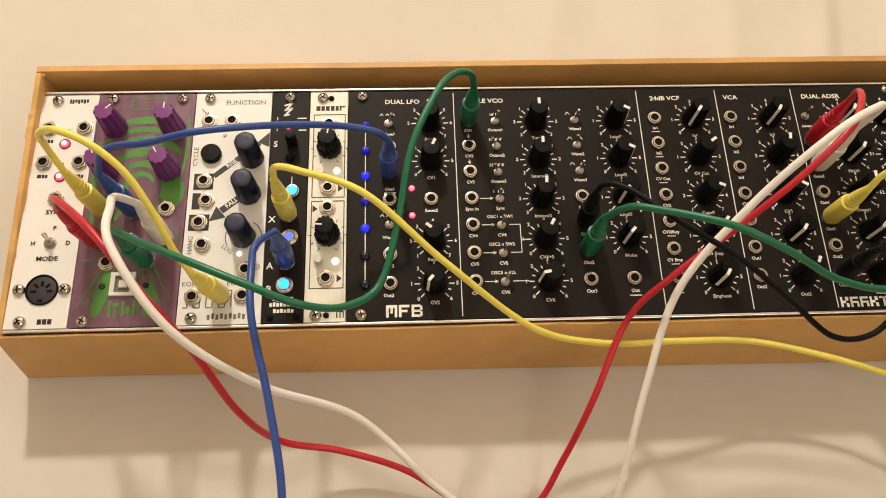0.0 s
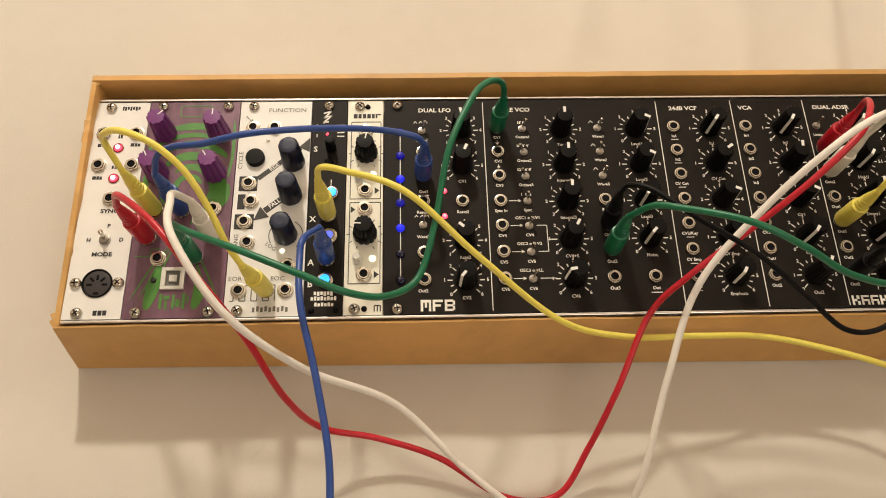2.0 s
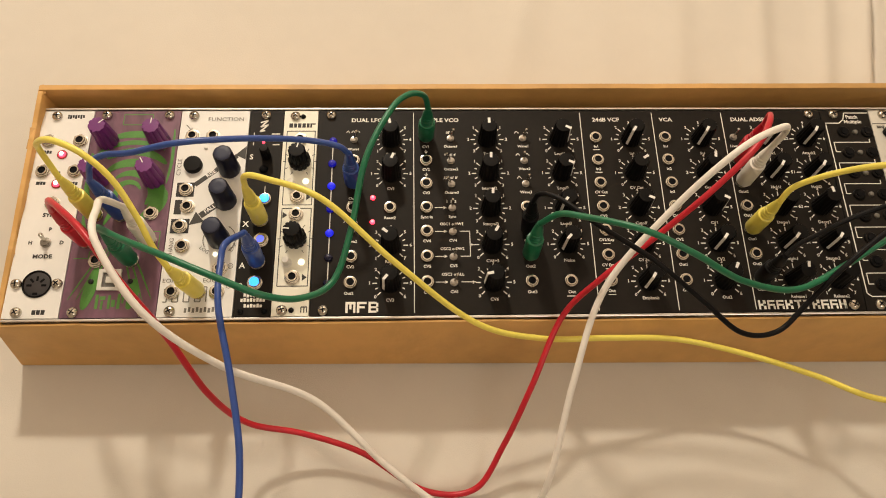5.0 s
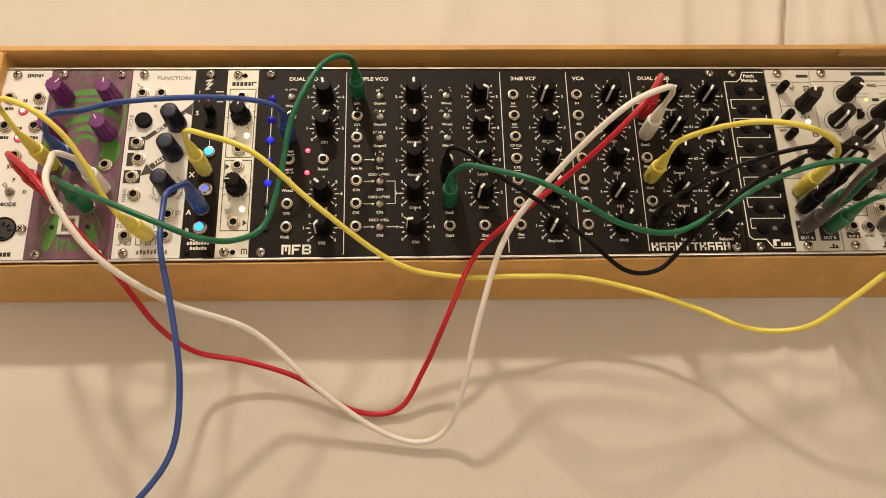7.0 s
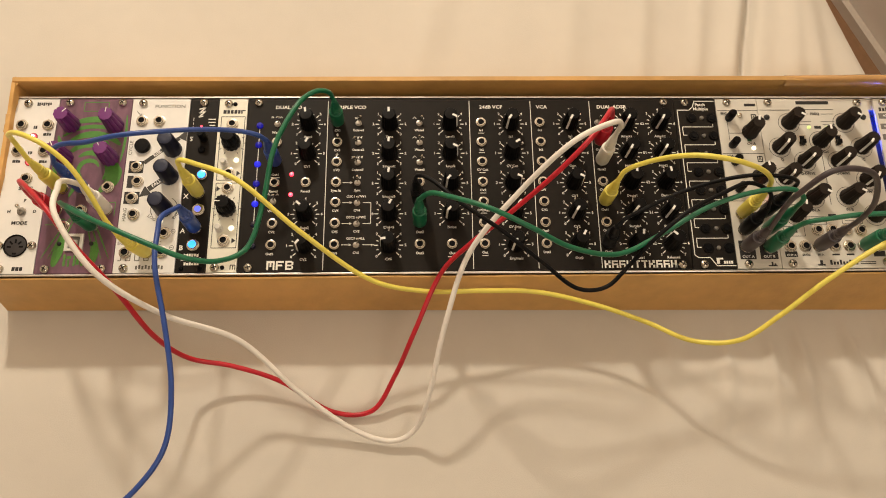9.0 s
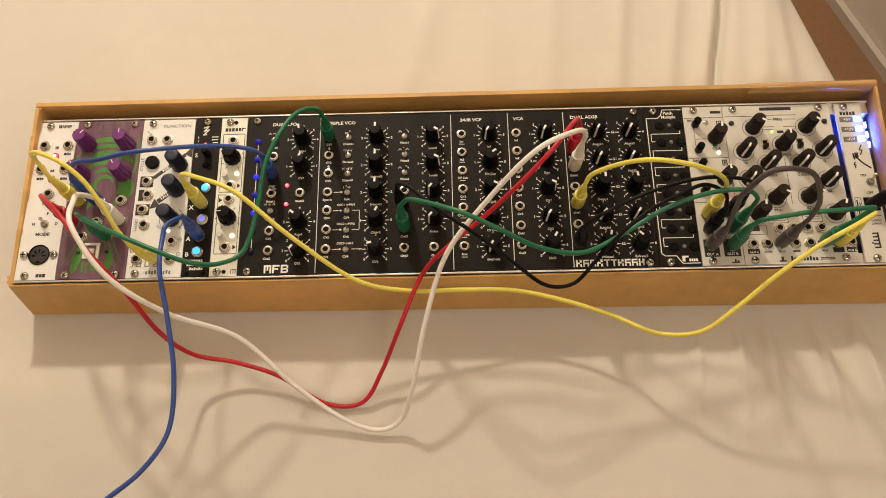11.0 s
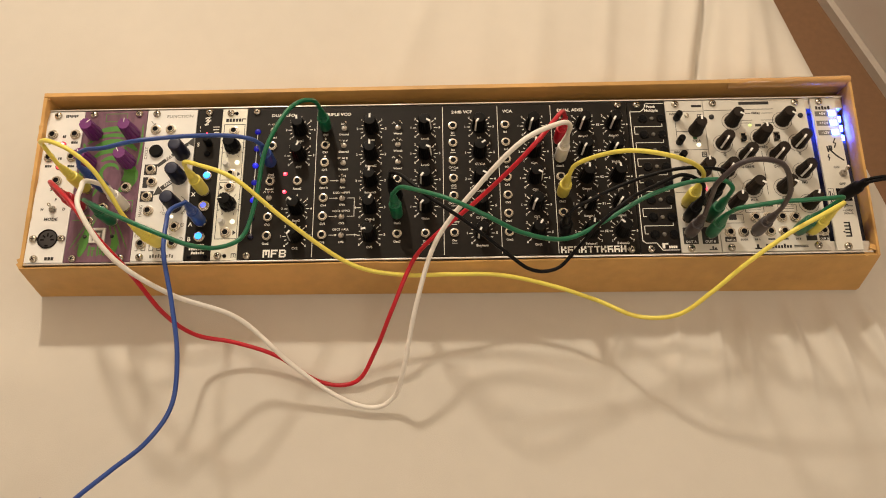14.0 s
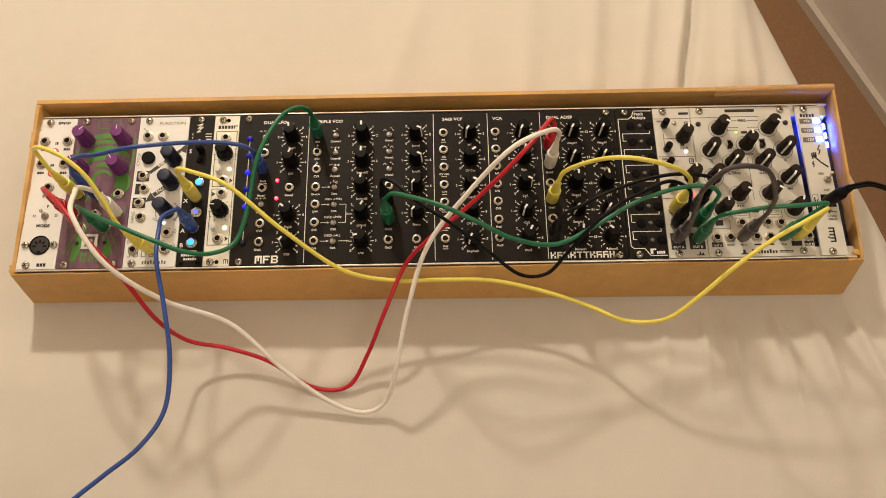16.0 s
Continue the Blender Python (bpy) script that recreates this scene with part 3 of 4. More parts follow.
def swirl_module():
    m = Module("digital_sequencer_module", "violet and green module with purple knobs and usb socket", 30.5, 81.2, SWIRL)
    for x, y, a in ((38, 125.4, 0), (74.5, 125.4, 40), (37.5, 3, 60), (74, 3, 15)):
        m.screw(x, y, a)
    for x, y, a in ((41, 108, 45), (71, 107.5, 2), (39.5, 82.5, -25), (70.5, 82.5, -30)):
        m.knob(x, y, a, KNOB_PURPLE, MARK_PURPLE)
    for x, y in ((41, 60), (55.5, 60), (71.5, 61), (39, 44), (55.5, 44), (72.5, 44.5), (45.5, 32.5), (64.5, 32.5)):
        m.jack(x, y, turn=x)
    # usb socket
    bm = bmesh.new()
    for r in ((48.5, 60.5, 15.2, 17), (48.5, 60.5, 25.4, 27.2), (48.5, 50.8, 17, 25.4), (58.2, 60.5, 17, 25.4)):
        box(bm, r[0] - m.x0, r[1] - m.x0, r[2], r[3], 0.0, 1.6, 0.15)
    u = part("usb_socket", bm, BUTTON, m.base, "square pale usb socket")
    bm = bmesh.new()
    box(bm, 51 - m.x0, 58 - m.x0, 17.2, 25.2, 0.02, 0.3)
    part("recess", bm, INK_GREY, u)
    bm = bmesh.new()
    box(bm, 52.6 - m.x0, 56.6 - m.x0, 19.4, 23.0, 0.3, 1.4, 0.2)
    part("tongue", bm, BUTTON, u)
    for x in (44.5, 65.5):
        m.led(x, 20.5, 1.5, INK_BLACK, name="dark_led")
    green = material("green_ink", (0.075, 0.25, 0.035), 0.4, var=0.2, scale=90)

    def arc(r, a0, a1, cx=57.0, cy=74.0):
        return [(cx + r * math.cos(radians(a0 + (a1 - a0) * k / 6)), cy + r * math.sin(radians(a0 + (a1 - a0) * k / 6))) for k in range(7)]

    # rings bent round the middle of the panel, then rays and a skyline below them
    for r, w, a0, a1 in ((7, 3.2, 20, 230), (12.8, 4.4, -35, 130), (14, 4.0, 165, 250), (19.6, 5.4, 22, 138), (21, 4.0, -40, 5), (27, 5.0, 44, 124), (33, 3.0, 58, 130), (38.5, 4.6, 70, 112)):
        m.ribbon(green, arc(r, a0, a1), w)
    for run, w in (([(66, 96), (68, 84), (74, 74), (72, 64), (66, 58)], 8.5), ([(33, 100), (35, 92), (33.4, 78), (36, 68)], 3.2), ([(78.6, 116), (79.2, 96), (77.6, 80)], 1.8), ([(46, 54), (50, 66), (46, 76)], 3.0),
                   ([(34, 60), (36, 52), (40, 50)], 2.2), ([(60, 52), (63, 56), (68, 53)], 1.8)):
        m.ribbon(green, run, w, 0.04)
    for x0, x1 in ((50, 33.5), (51.5, 38), (53, 43), (59, 68), (61, 73), (63, 78)):
        m.ribbon(green, [(x0, 40), ((x0 + x1) / 2, 26), (x1, 10)], 0.9, 0.08)
    m.lines(green, [[(48, 126), (65, 126), (65, 119), (48, 119), (48, 126)], [(33, 34), (41, 34), (41, 38), (46, 38)], [(64, 50), (78, 50), (78, 40)]], 0.5)
    m.ribbon(green, [(42, 4.6), (44.5, 16), (46.5, 29)], 6.5)
    m.ribbon(green, [(66, 4.6), (68, 13), (67, 22)], 5.6)
    m.bars(green, [(48.4, 50, 5, 13), (50.6, 53.6, 10, 12), (51.4, 52.6, 4.6, 9.4), (55, 56.4, 5, 12.6), (57, 59, 6, 10), (60, 61.6, 5, 13.4), (62.4, 63.4, 8, 12)])


def function_module():
    m = Module("function_generator_module", "white function generator module with three dark knobs and black graphics", 81.4, 121.8, WHITE_PANEL)
    m.screw(89, 125, 80)
    m.screw(88.5, 3.2, 30)
    m.jack(89.5, 111)
    m.jack(101.5, 111, turn=15)
    m.bars(INK_BLACK, [(84, 94, 71.5, 80.5)])
    m.bars(INK_BLACK, [(84, 88, 60.5, 69.5)])
    m.bars(INK_BLACK, [(83.2, 93.4, 48.8, 57.6)])
    for x, y, a in ((89.3, 76, 0), (91.3, 65, 20), (88.5, 53, 5), (91, 41, 0), (88.5, 14, 10), (102.5, 14, 0), (113, 27.5, 20), (112.5, 14, 0)):
        m.jack(x, y, turn=a)
    put("cap", KNOB_CAP, m.knob(113, 89, 60, KNOB_NAVY, None))
    put("cap", KNOB_CAP, m.knob(112.5, 68.5, -60, KNOB_NAVY, None))
    put("cap", KNOB_CAP, m.knob(111, 45, 100, KNOB_NAVY, None))
    put("cycle_button", turned("cycle_button", [(5.2, 0), (5.2, 2.5), (4.8, 3.2), (2, 3.3)], KNOB, 32), m.base, (92 - m.x0) * MM, 91.5 * MM, 0, label="round black push button")
    m.led(109.5, 36, 1.3, LED_WARM)
    m.led(98, 103, 1.0, BUTTON)
    m.text("FUNCTION", 108, 122.6, 2.6, INK_GREY, wide=1.15, bold=0)
    m.text("CYCLE", 84, 90.5, 2.4, INK_GREY, 90, 1.1, 0)
    m.lines(INK_ARROW, [[(94, 79), (116.5, 98)]], 2.8)
    m.lines(INK_ARROW, [[(112, 70), (98.9, 59.4)]], 3.6)
    m.shape(INK_ARROW, [(96.4, 62.0), (93.2, 53.8), (101.4, 55.8)])
    m.shape(INK_ARROW, [(121.5, 95.5), (115.5, 98.6), (121.5, 104.5)])
    m.text("RISE", 102.5, 86.2, 2.4, POINTER, 40)
    m.text("FALL", 104.0, 63.7, 2.4, POINTER, 39)
    m.text("HANG", 85, 41, 2.4, INK_GREY, 90, 1.0, 0)
    m.text("LOG", 103.3, 38.5, 2.2, INK_GREY, -35, 1.0, 0)
    m.text("EXP", 119, 40, 2.2, INK_GREY, 60, 1.0, 0)
    m.text("EOR", 86.2, 20.5, 2.4, INK_GREY, 0, 1.1, 0)
    m.text("EOC", 108, 20.5, 2.4, INK_GREY, 0, 1.1, 0)
    arc = [(111 + 9 * math.cos(radians(a)), 45 + 9 * math.sin(radians(a))) for a in range(-50, 61, 11)]
    arc2 = [(111 - 9 * math.cos(radians(a)), 45 + 9 * math.sin(radians(a))) for a in range(-30, 31, 12)]
    m.lines(INK_GREY, [arc, arc2, [(85, 119), (88.5, 115)], [(86.6, 115.2), (88.6, 114.8), (88.4, 117)]], 0.5)
    m.lines(INK_GREY, [[(84, 8.5), (86, 8.5), (86, 17), (89, 17), (89, 8.5), (92, 8.5), (92, 17), (95, 17), (95, 8.5), (98, 8.5), (98, 17), (101, 17), (101, 8.5), (104, 8.5), (104, 17), (107, 17), (107, 8.5)]], 0.55)
    for y in (29, 17.5):
        ring = [(118.5 + 1.4 * math.cos(a), y + 1.4 * math.sin(a)) for a in [k * math.pi / 6 for k in range(13)]]
        m.lines(INK_GREY, [ring, [(117.8, y), (119.2, y)]], 0.3)
    m.bars(INK_GREY, [(96 + 2.1 * i, 97.3 + 2.1 * i, 2.4 + 0.4 * (i % 2), 4.9 + 0.6 * ((i * 3) % 2)) for i in range(9)], "maker_mark")


def disting_module():
    m = Module("multi_function_module", "narrow black module with glowing blue sockets", 122.0, 142.0, BLACK_PANEL)
    m.screw(131.5, 125.5, 30)
    m.lines(INK_WHITE, [[(128.5, 120.4), (133, 122), (128.8, 117.4), (133.2, 119), (128.4, 114.2), (131.5, 115)]], 0.9)
    m.bars(INK_WHITE, [(135.5, 140.5, 112.2, 112.9), (135.5, 140.5, 109.8, 110.5), (136.5, 140.5, 107.4, 108.1), (136.5, 140.5, 105, 105.7)])
    m.bars(INK_WHITE, [(125, 125.4, 111.5, 113.5), (125, 125.4, 108.5, 110), (125, 125.4, 105, 107)])
    m.led(131, 106.8, 0.8, LED_RED)
    m.knob(133.5, 97.5, 0, KNOB_THIN, None)
    m.led(132.5, 89.0, 2.6, DARK, name="trimmer")
    m.text("S", 124.8, 97, 3.4, INK_WHITE, bold=0.03)
    m.text("X", 124.8, 54, 3.4, INK_WHITE, bold=0.03)
    m.text("A", 124.8, 29, 3.4, INK_WHITE, bold=0.03)
    m.text("B", 124.8, 17, 3.4, INK_WHITE, bold=0.03)
    m.lines(INK_WHITE, [[(134, 73), (134, 78)]], 0.4)
    m.jack(134.5, 69.5, JACK_ROUND, 0, GLOW_CYAN)
    m.jack(133, 56.5)
    m.jack(134, 44.3, JACK, 10, GLOW_VIOLET)
    m.jack(133, 31)
    m.jack(132.5, 19, JACK, 0, GLOW_CYAN)
    m.bars(INK_WHITE, [(127 + 1.7 * i, 128.3 + 1.7 * i, 11.2 - 0.5 * (i % 2), 13.0) for i in range(6)]
           + [(125.5 + 1.7 * i, 126.8 + 1.7 * i, 8.2, 10.0 + 0.4 * (i % 2)) for i in range(8)]
           + [(127.5 + 1.7 * i, 128.8 + 1.7 * i, 5.0, 7.0 - 0.4 * (i % 2)) for i in range(6)], "maker_mark")
    m.led(126, 2.8, 1.6, DARK, name="screw_hole")
    m.led(138.5, 2.8, 1.6, DARK, name="screw_hole")


def branch_module():
    m = Module("coin_toss_module", "narrow cream module with two black knobs and two framed fields", 142.2, 162.4, CREAM_PANEL)
    m.screw(149, 124.6, 45)
    m.screw(148, 3.2, 20)
    m.led(153.5, 124.4, 1.5, DARK, name="slot")
    m.led(153, 3.2, 1.5, DARK, name="slot")
    m.bars(INK_BLACK, [(145.5, 147.7, 117, 119.8), (148.2, 150, 117, 119.8), (150.6, 152.6, 117, 119.8), (153.2, 155.2, 117, 119.8), (155.8, 157.4, 117, 119.8),
                       (157.9, 158.9, 117, 119.8), (158.9, 161, 119, 119.8)], "title_mark")
    m.lines(INK_BLACK, [[(144.5, 114.5), (161, 114.5), (161, 66), (144.5, 66), (144.5, 114.5)], [(144.5, 63.8), (161, 63.8), (161, 17), (144.5, 17), (144.5, 63.8)]], 0.45)
    for y in (94, 45):
        k = m.knob(153, y, -85 if y < 60 else 10, KNOB_RIDGED, MARK_RIDGED)
        m.lines(INK_BLACK, [[(153 + 8 * math.sin(radians(a)), y + 8 * math.cos(radians(a))), (153 + 9.8 * math.sin(radians(a)), y + 9.8 * math.cos(radians(a)))] for a in range(-150, 151, 30)], 0.35)
    for y in (108.5, 71, 60, 22):
        m.jack(152.6, y, turn=8)
    for y, d in ((78.5, 81), (30.5, 31)):
        put("push_button", turned("push_button", [(2.9, 0), (2.9, 0.6), (2.0, 0.8), (2.0, 5.2), (1.7, 5.6)], BUTTON, 24), m.base, (149 - m.x0) * MM, y * MM, 0, label="round white push button")
        m.led(157, d, 1.8, LED_WARM)
    for y in (71, 22):
        m.shape(INK_BLACK, [(157.8, y - 2.0), (160.4, y), (157.8, y + 2.0)])
    m.shape(INK_BLACK, [(145.0, 57.6), (147.6, 59.6), (145.0, 61.6)])
    m.lines(INK_BLACK, [[(158.2, 1.8), (158.2, 5), (159.8, 5), (159.8, 1.8)], [(159.8, 5), (161.3, 5), (161.3, 1.8)]], 0.6)


def big_synth():
    m = Module("analogue_synth_voice", "wide black analogue synthesizer voice with rows of knobs, jacks and switches", 162.6, 467.3, BLACK_PANEL)
    for x, y, a in ((170.2, 125.3, 45), (170, 3.0, 10), (460.0, 125.5, 30), (460.5, 3.2, 60)):
        m.screw(x, y, a)
    J = (109.5, 94.3, 79.1, 63.8, 49.0, 33.8, 18.6)
    K = (108.5, 85.8, 63.2, 40.7, 18.2)
    W = INK_WHITE
    m.text("DUAL LFO", 191.5, 121.7, 2.6, W, wide=1.1)
    m.text("TRIPLE VCO", 235.5, 121.7, 2.6, W, wide=1.1)
    m.text("24dB VCF", 335, 121.9, 2.6, W, wide=1.1)
    m.text("VCA", 371.5, 121.9, 2.6, W, wide=1.1)
    m.text("DUAL ADSR", 422, 121.9, 2.6, W, wide=1.1)
    for x in (219.2, 319.6, 363.4, 406.0):
        m.lines(W, [[(x, 127.0), (x, 1.2)]], 0.45)
    # chain of blue lights
    m.lines(W, [[(171.8, 107), (171.8, 18)]], 0.5, -0.01)
    for y, mat in zip((107.5, 92.5, 77.8, 63.3, 48.3, 33.3, 18.3), (LED_BLUE_DIM, LED_BLUE_DIM, LED_BLUE, LED_BLUE_DIM, LED_BLUE, LED_BLUE_OFF, LED_BLUE_OFF)):
        m.led(171.8, y, 2.4, mat, name="blue_light")
    # oscillators for slow movement
    m.switch(184, J[0] - 1, 22, 18)
    m.text("Wave1", 184, J[0] - 7.5, 1.7, W)
    m.switch(184, J[4] + 1, 15, 22)
    m.text("Wave2", 184, J[4] - 6, 1.7, W)
    for y, s in ((J[1], ""), (J[2], "Out1"), (J[3], "Reset1"), (J[5], "Out2"), (J[6], "Out2")):
        m.jack(184.3, y, JACK_ROUND)
    m.text("Out1", 184.5, 69.8, 1.7, W)
    m.bars(W, [(181.5, 187.5, 67.4, 68.0)])
    m.text("Reset1", 184, 57.4, 1.7, W)
    m.text("CV2", 184, 27.8, 1.7, W)
    m.text("Out2", 183.5, 12.4, 1.7, W)
    for y in (J[0] + 4.5, J[4] + 6.2):
        for i in range(3):
            m.lines(W, [[(179.5 + 3 * i, y - 0.6), (180.5 + 3 * i, y + 0.7), (181.3 + 3 * i, y - 0.6)]], 0.35)
    m.jack(205.6, J[3], JACK_ROUND)
    m.text("Reset2", 205.6, 57.4, 1.7, W)
    for y in (70.2, 55.0):
        o = m.led(195.7, y, 1.5, LED_RED)
        put("core", turned("core", [(1.0, 0.8), (0.8, 1.5), (0.3, 1.6)], LED_CORE_RED, 12), o)
    for y, s, a, d in ((K[0], "Rate1", -10, "1234567"), (K[1], "CV1", 25, "0123456"), (K[3], "Rate2", -50, "1234567"), (K[4], "CV2", -140, "0123456")):
        m.knob(206, y, a)
        m.dial(206, y, d)
        m.text(s, 206, y - 9.9, 1.8, W)
    # three oscillators
    for y, s in zip(J, ("CV1", "CV2", "CV3", "Sync In", "CV4", "CV5", "CV6")):
        m.jack(226.4, y, JACK_ROUND)
        m.text(s, 226.4, y - 6.0, 1.7, W)
    for y, s, lx, ly in ((J[0], "Octave1", 22, 20), (J[1], "Octave2", -20, 20), (J[2], "Octave3", -18, 18), (J[3], "Sync", 8, 22), (J[4], "CV4", 18, 15), (J[5], "CV5", 18, 15), (J[6], "CV6", 22, 18)):
        m.switch(241, y - 0.3, lx, ly)
        m.text(s, 241, y - 5.8, 1.7, W)
    for y, s in ((J[0], "16' 8'"), (J[1], "16' 8' 4'"), (J[2], "32' 16' 8'"), (J[3], "1  1+2")):
        m.text(s, 240.5, y + 3.7, 1.6, W)
    for y, s, e in ((J[4], "OSC1 o PW1", 0), (J[5], "OSC2 o PW2", 0), (J[6], "OSC3 o ALL", 0)):
        m.text(s, 240.5, y + 4.4, 1.7, W, bold=0.03)
    for y in J[3:]:
        m.lines(W, [[(231, y), (237.5, y)], [(236, y + 0.7), (237.6, y), (236, y - 0.7)]], 0.4)
    m.lines(W, [[(245, J[4]), (250.5, J[4]), (250.5, J[5]), (245, J[5])], [(250.5, K[3]), (253, K[3])], [(245, J[6]), (253, J[6])]], 0.4)
    for a, b in ((J[0], J[1]), (J[1], J[2])):
        m.lines(W, [[(226.4, a - 8), (226.4, b + 4.8)], [(225.6, b + 6.2), (226.4, b + 4.8), (227.2, b + 6.2)]], 0.35)
    for y, s, a, d in ((K[0], "Tune", 0, "321 123"), (K[1], "Interval2", 3, "321 123"), (K[2], "Interval3", 5, "321 123"), (K[3], "CV4+5", 28, "0123456"), (K[4], "CV6", -100, "0123456")):
        m.knob(262.8, y, a)
        m.dial(262.8, y, d)
        m.text(s, 262.8, y - 9.9, 1.8, W)
    for y, s, lx, ly in ((J[0], "Wave1", 24, 20), (J[1], "Wave2", 4, 22), (J[2], "Wave3", 22, 20)):
        m.switch(284, y - 0.3, lx, ly)
        m.text(s, 284, y - 5.8, 1.7, W)
        for i in range(2):
            m.lines(W, [[(279.3 + 5.5 * i, y + 3.2), (280.5 + 5.5 * i, y + 4.8), (281.8 + 5.5 * i, y + 3.2)]], 0.35)
    for y, s in zip(J[3:], ("Ring", "Out1", "Out2", "Out3")):
        m.jack(283.8, y, JACK_ROUND)
        m.text(s, 283.8, y - 6.2 if s != "Out2" else y - 6.4, 1.8, W)
    for y, s, a in ((K[0], "Level1", 118), (K[1], "Level2", 118), (K[2], "Level3", -140), (K[3], "Noise", -138)):
        m.knob(305.6, y, a)
        m.dial(305.6, y, "0123456")
        m.text(s, 305.6, y - 9.9, 1.8, W)
    m.jack(305.5, 18.6, JACK_ROUND)
    m.text("Out", 305.5, 12.2, 1.8, W)
    m.bars(W, [(302.5, 308.5, 9.6, 10.1)])
    # filter
    for y, s in zip(J, ("In1", "In2", "CV Cut", "CV2", "CV2/Key", "CV Emp", "Out")):
        m.jack(327.6, y, JACK_ROUND)
        m.text(s, 327.6, y - 6.0, 1.7, W)
        m.bars(W, [(325.5, 329.7, y - 8.3, y - 7.9)])
    for y, s, a, d in ((K[0], "In1", -145, "0123456"), (K[1], "CV Cut", 55, "0123456"), (K[2], "Cutoff", 115, "1234567"), (K[3], "CV Emp", 40, "0123456"), (K[4], "Emphasis", -148, "0123456")):
        m.knob(348.6, y, a)
        m.dial(348.6, y, d)
        m.text(s, 348.6, y - 9.9, 1.8, W)
    # amplifier
    for y, s in zip(J, ("In1", "In2", "In3", "CV1", "CV2", "Out1", "Out2")):
        m.jack(369.4, y, JACK_ROUND)
        m.text(s, 369.4, y - 6.0, 1.7, W)
    for y, s, a, d in ((K[0], "In1", -150, "0123456"), (K[1], "Gain", 8, "1234567"), (K[2], "CV1", 118, "0123456"), (K[3], "CV2", -145, "0123456"), (K[4], "Out2", 28, "0123456")):
        m.knob(391, y, a)
        m.dial(391, y, d)
        m.text(s, 391, y - 9.9, 1.8, W)
    # envelopes
    m.switch(411, J[0], 20, 16)
    m.text("Linear", 411, J[0] - 6, 1.6, W)
    for y, s in zip(J[1:], ("Gate1", "Gate2", "Out1", "Out1", "Out2", "Out2")):
        m.jack(411.2, y, JACK_ROUND)
        m.text(s, 411.2, y - 6.0, 1.7, W)
    for x, n, row in ((431, "1", (-150, -148, 4, -140, 10)), (455, "2", (-150, -148, -8, -145, -48))):
        for y, s, a, d in zip(K, ("Attack", "Hold", "Decay", "Sustain", "Release"), row, ("1234567", "0123456", "1234567", "0123456", "1234567")):
            m.knob(x, y, a)
            m.dial(x, y, d)
            m.text(s + n, x, y - 9.9, 1.8, W)
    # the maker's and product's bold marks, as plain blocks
    mark = []
    for x, kind in ((182, 0), (188.2, 1), (194.4, 2)):
        mark += [(x, x + 1.3, 1.4, 7.6)]
        mark += [[(x + 1.3, x + 4.2, 6.2, 7.6), (x + 4.2, x + 5.4, 1.4, 7.6), (x + 2.1, x + 3.3, 3.4, 6.2)], [(x + 1.3, x + 5.2, 6.3, 7.6), (x + 1.3, x + 4.2, 3.9, 5.1)],
                 [(x + 1.3, x + 4.4, 6.4, 7.6), (x + 1.3, x + 4.4, 3.9, 5.0), (x + 1.3, x + 4.4, 1.4, 2.6), (x + 4.1, x + 5.3, 2.0, 4.2), (x + 4.1, x + 5.3, 4.8, 7.0)]][kind]
    m.bars(INK_WHITE, mark, "maker_mark", "bold white maker's mark")
    mark = []
    for i in range(10):
        x = 407.6 + 5.0 * i
        mark += [(x, x + 1.1, 1.2, 6.4)] if i not in (4, 5) else [(x + 1.7, x + 2.8, 1.2, 6.4)]
        mark += [(x + (1.1 if i not in (4, 5) else 0), x + 4.1, 5.4, 6.4)] if i % 3 != 0 else [(x + 1.1, x + 2.6, 3.2, 4.4), (x + 2.6, x + 4.1, 4.4, 6.4), (x + 2.8, x + 4.1, 1.2, 3.2)]
        if i in (1, 2, 7, 8, 9):
            mark += [(x + 1.1, x + 4.1, 3.2, 4.2), (x + 3.1, x + 4.2, 1.2, 3.0)]
    m.bars(INK_WHITE, mark, "product_mark", "bold white product mark")


def multiple_module():
    m = Module("patch_multiple_module", "narrow black patch multiple module with rows of dark sockets", 467.5, 497.7, BLACK_PANEL)
    m.screw(475.2, 125.3, 15)
    m.screw(475.2, 3.2, 40)
    m.text("Patch", 486.5, 123.6, 2.4, INK_WHITE)
    m.text("Multiple", 486.5, 120.2, 2.4, INK_WHITE)
    rows = (113, 98.9, 85, 71, 57, 43, 28.8, 14.8)
    for i, y in enumerate(rows):
        m.jack(479.2, y, JACK_BLACK)
        m.jack(493.6, y, JACK_BLACK)
        o = m.led(486.4, y, 1.6, INK_GREY, name="centre_light")
        if i < 7:
            m.lines(INK_WHITE, [[(472, y - 7), (494, y - 7), (494, y - 4.6)]], 0.5)
            m.lines(INK_WHITE, [[(472, y - 7), (472, y - 13.5), (474.8, y - 13.5)]], 0.5)
    m.lines(INK_WHITE, [[(497, 126.6), (482.5, 126.6), (481, 122), (478, 119.4), (469.6, 119.4), (469.6, 10), (472, 8), (480, 8), (484, 2.2), (497, 2.2)]], 0.6)
    m.bars(INK_WHITE, [(484, 486, 3.6, 7.8), (486, 488.5, 6.6, 7.8), (488.8, 490, 3.6, 5.6), (490.4, 491.6, 3.6, 5.6), (492, 493.2, 3.6, 5.6), (493.6, 495, 3.6, 5.6)], "maker_mark")


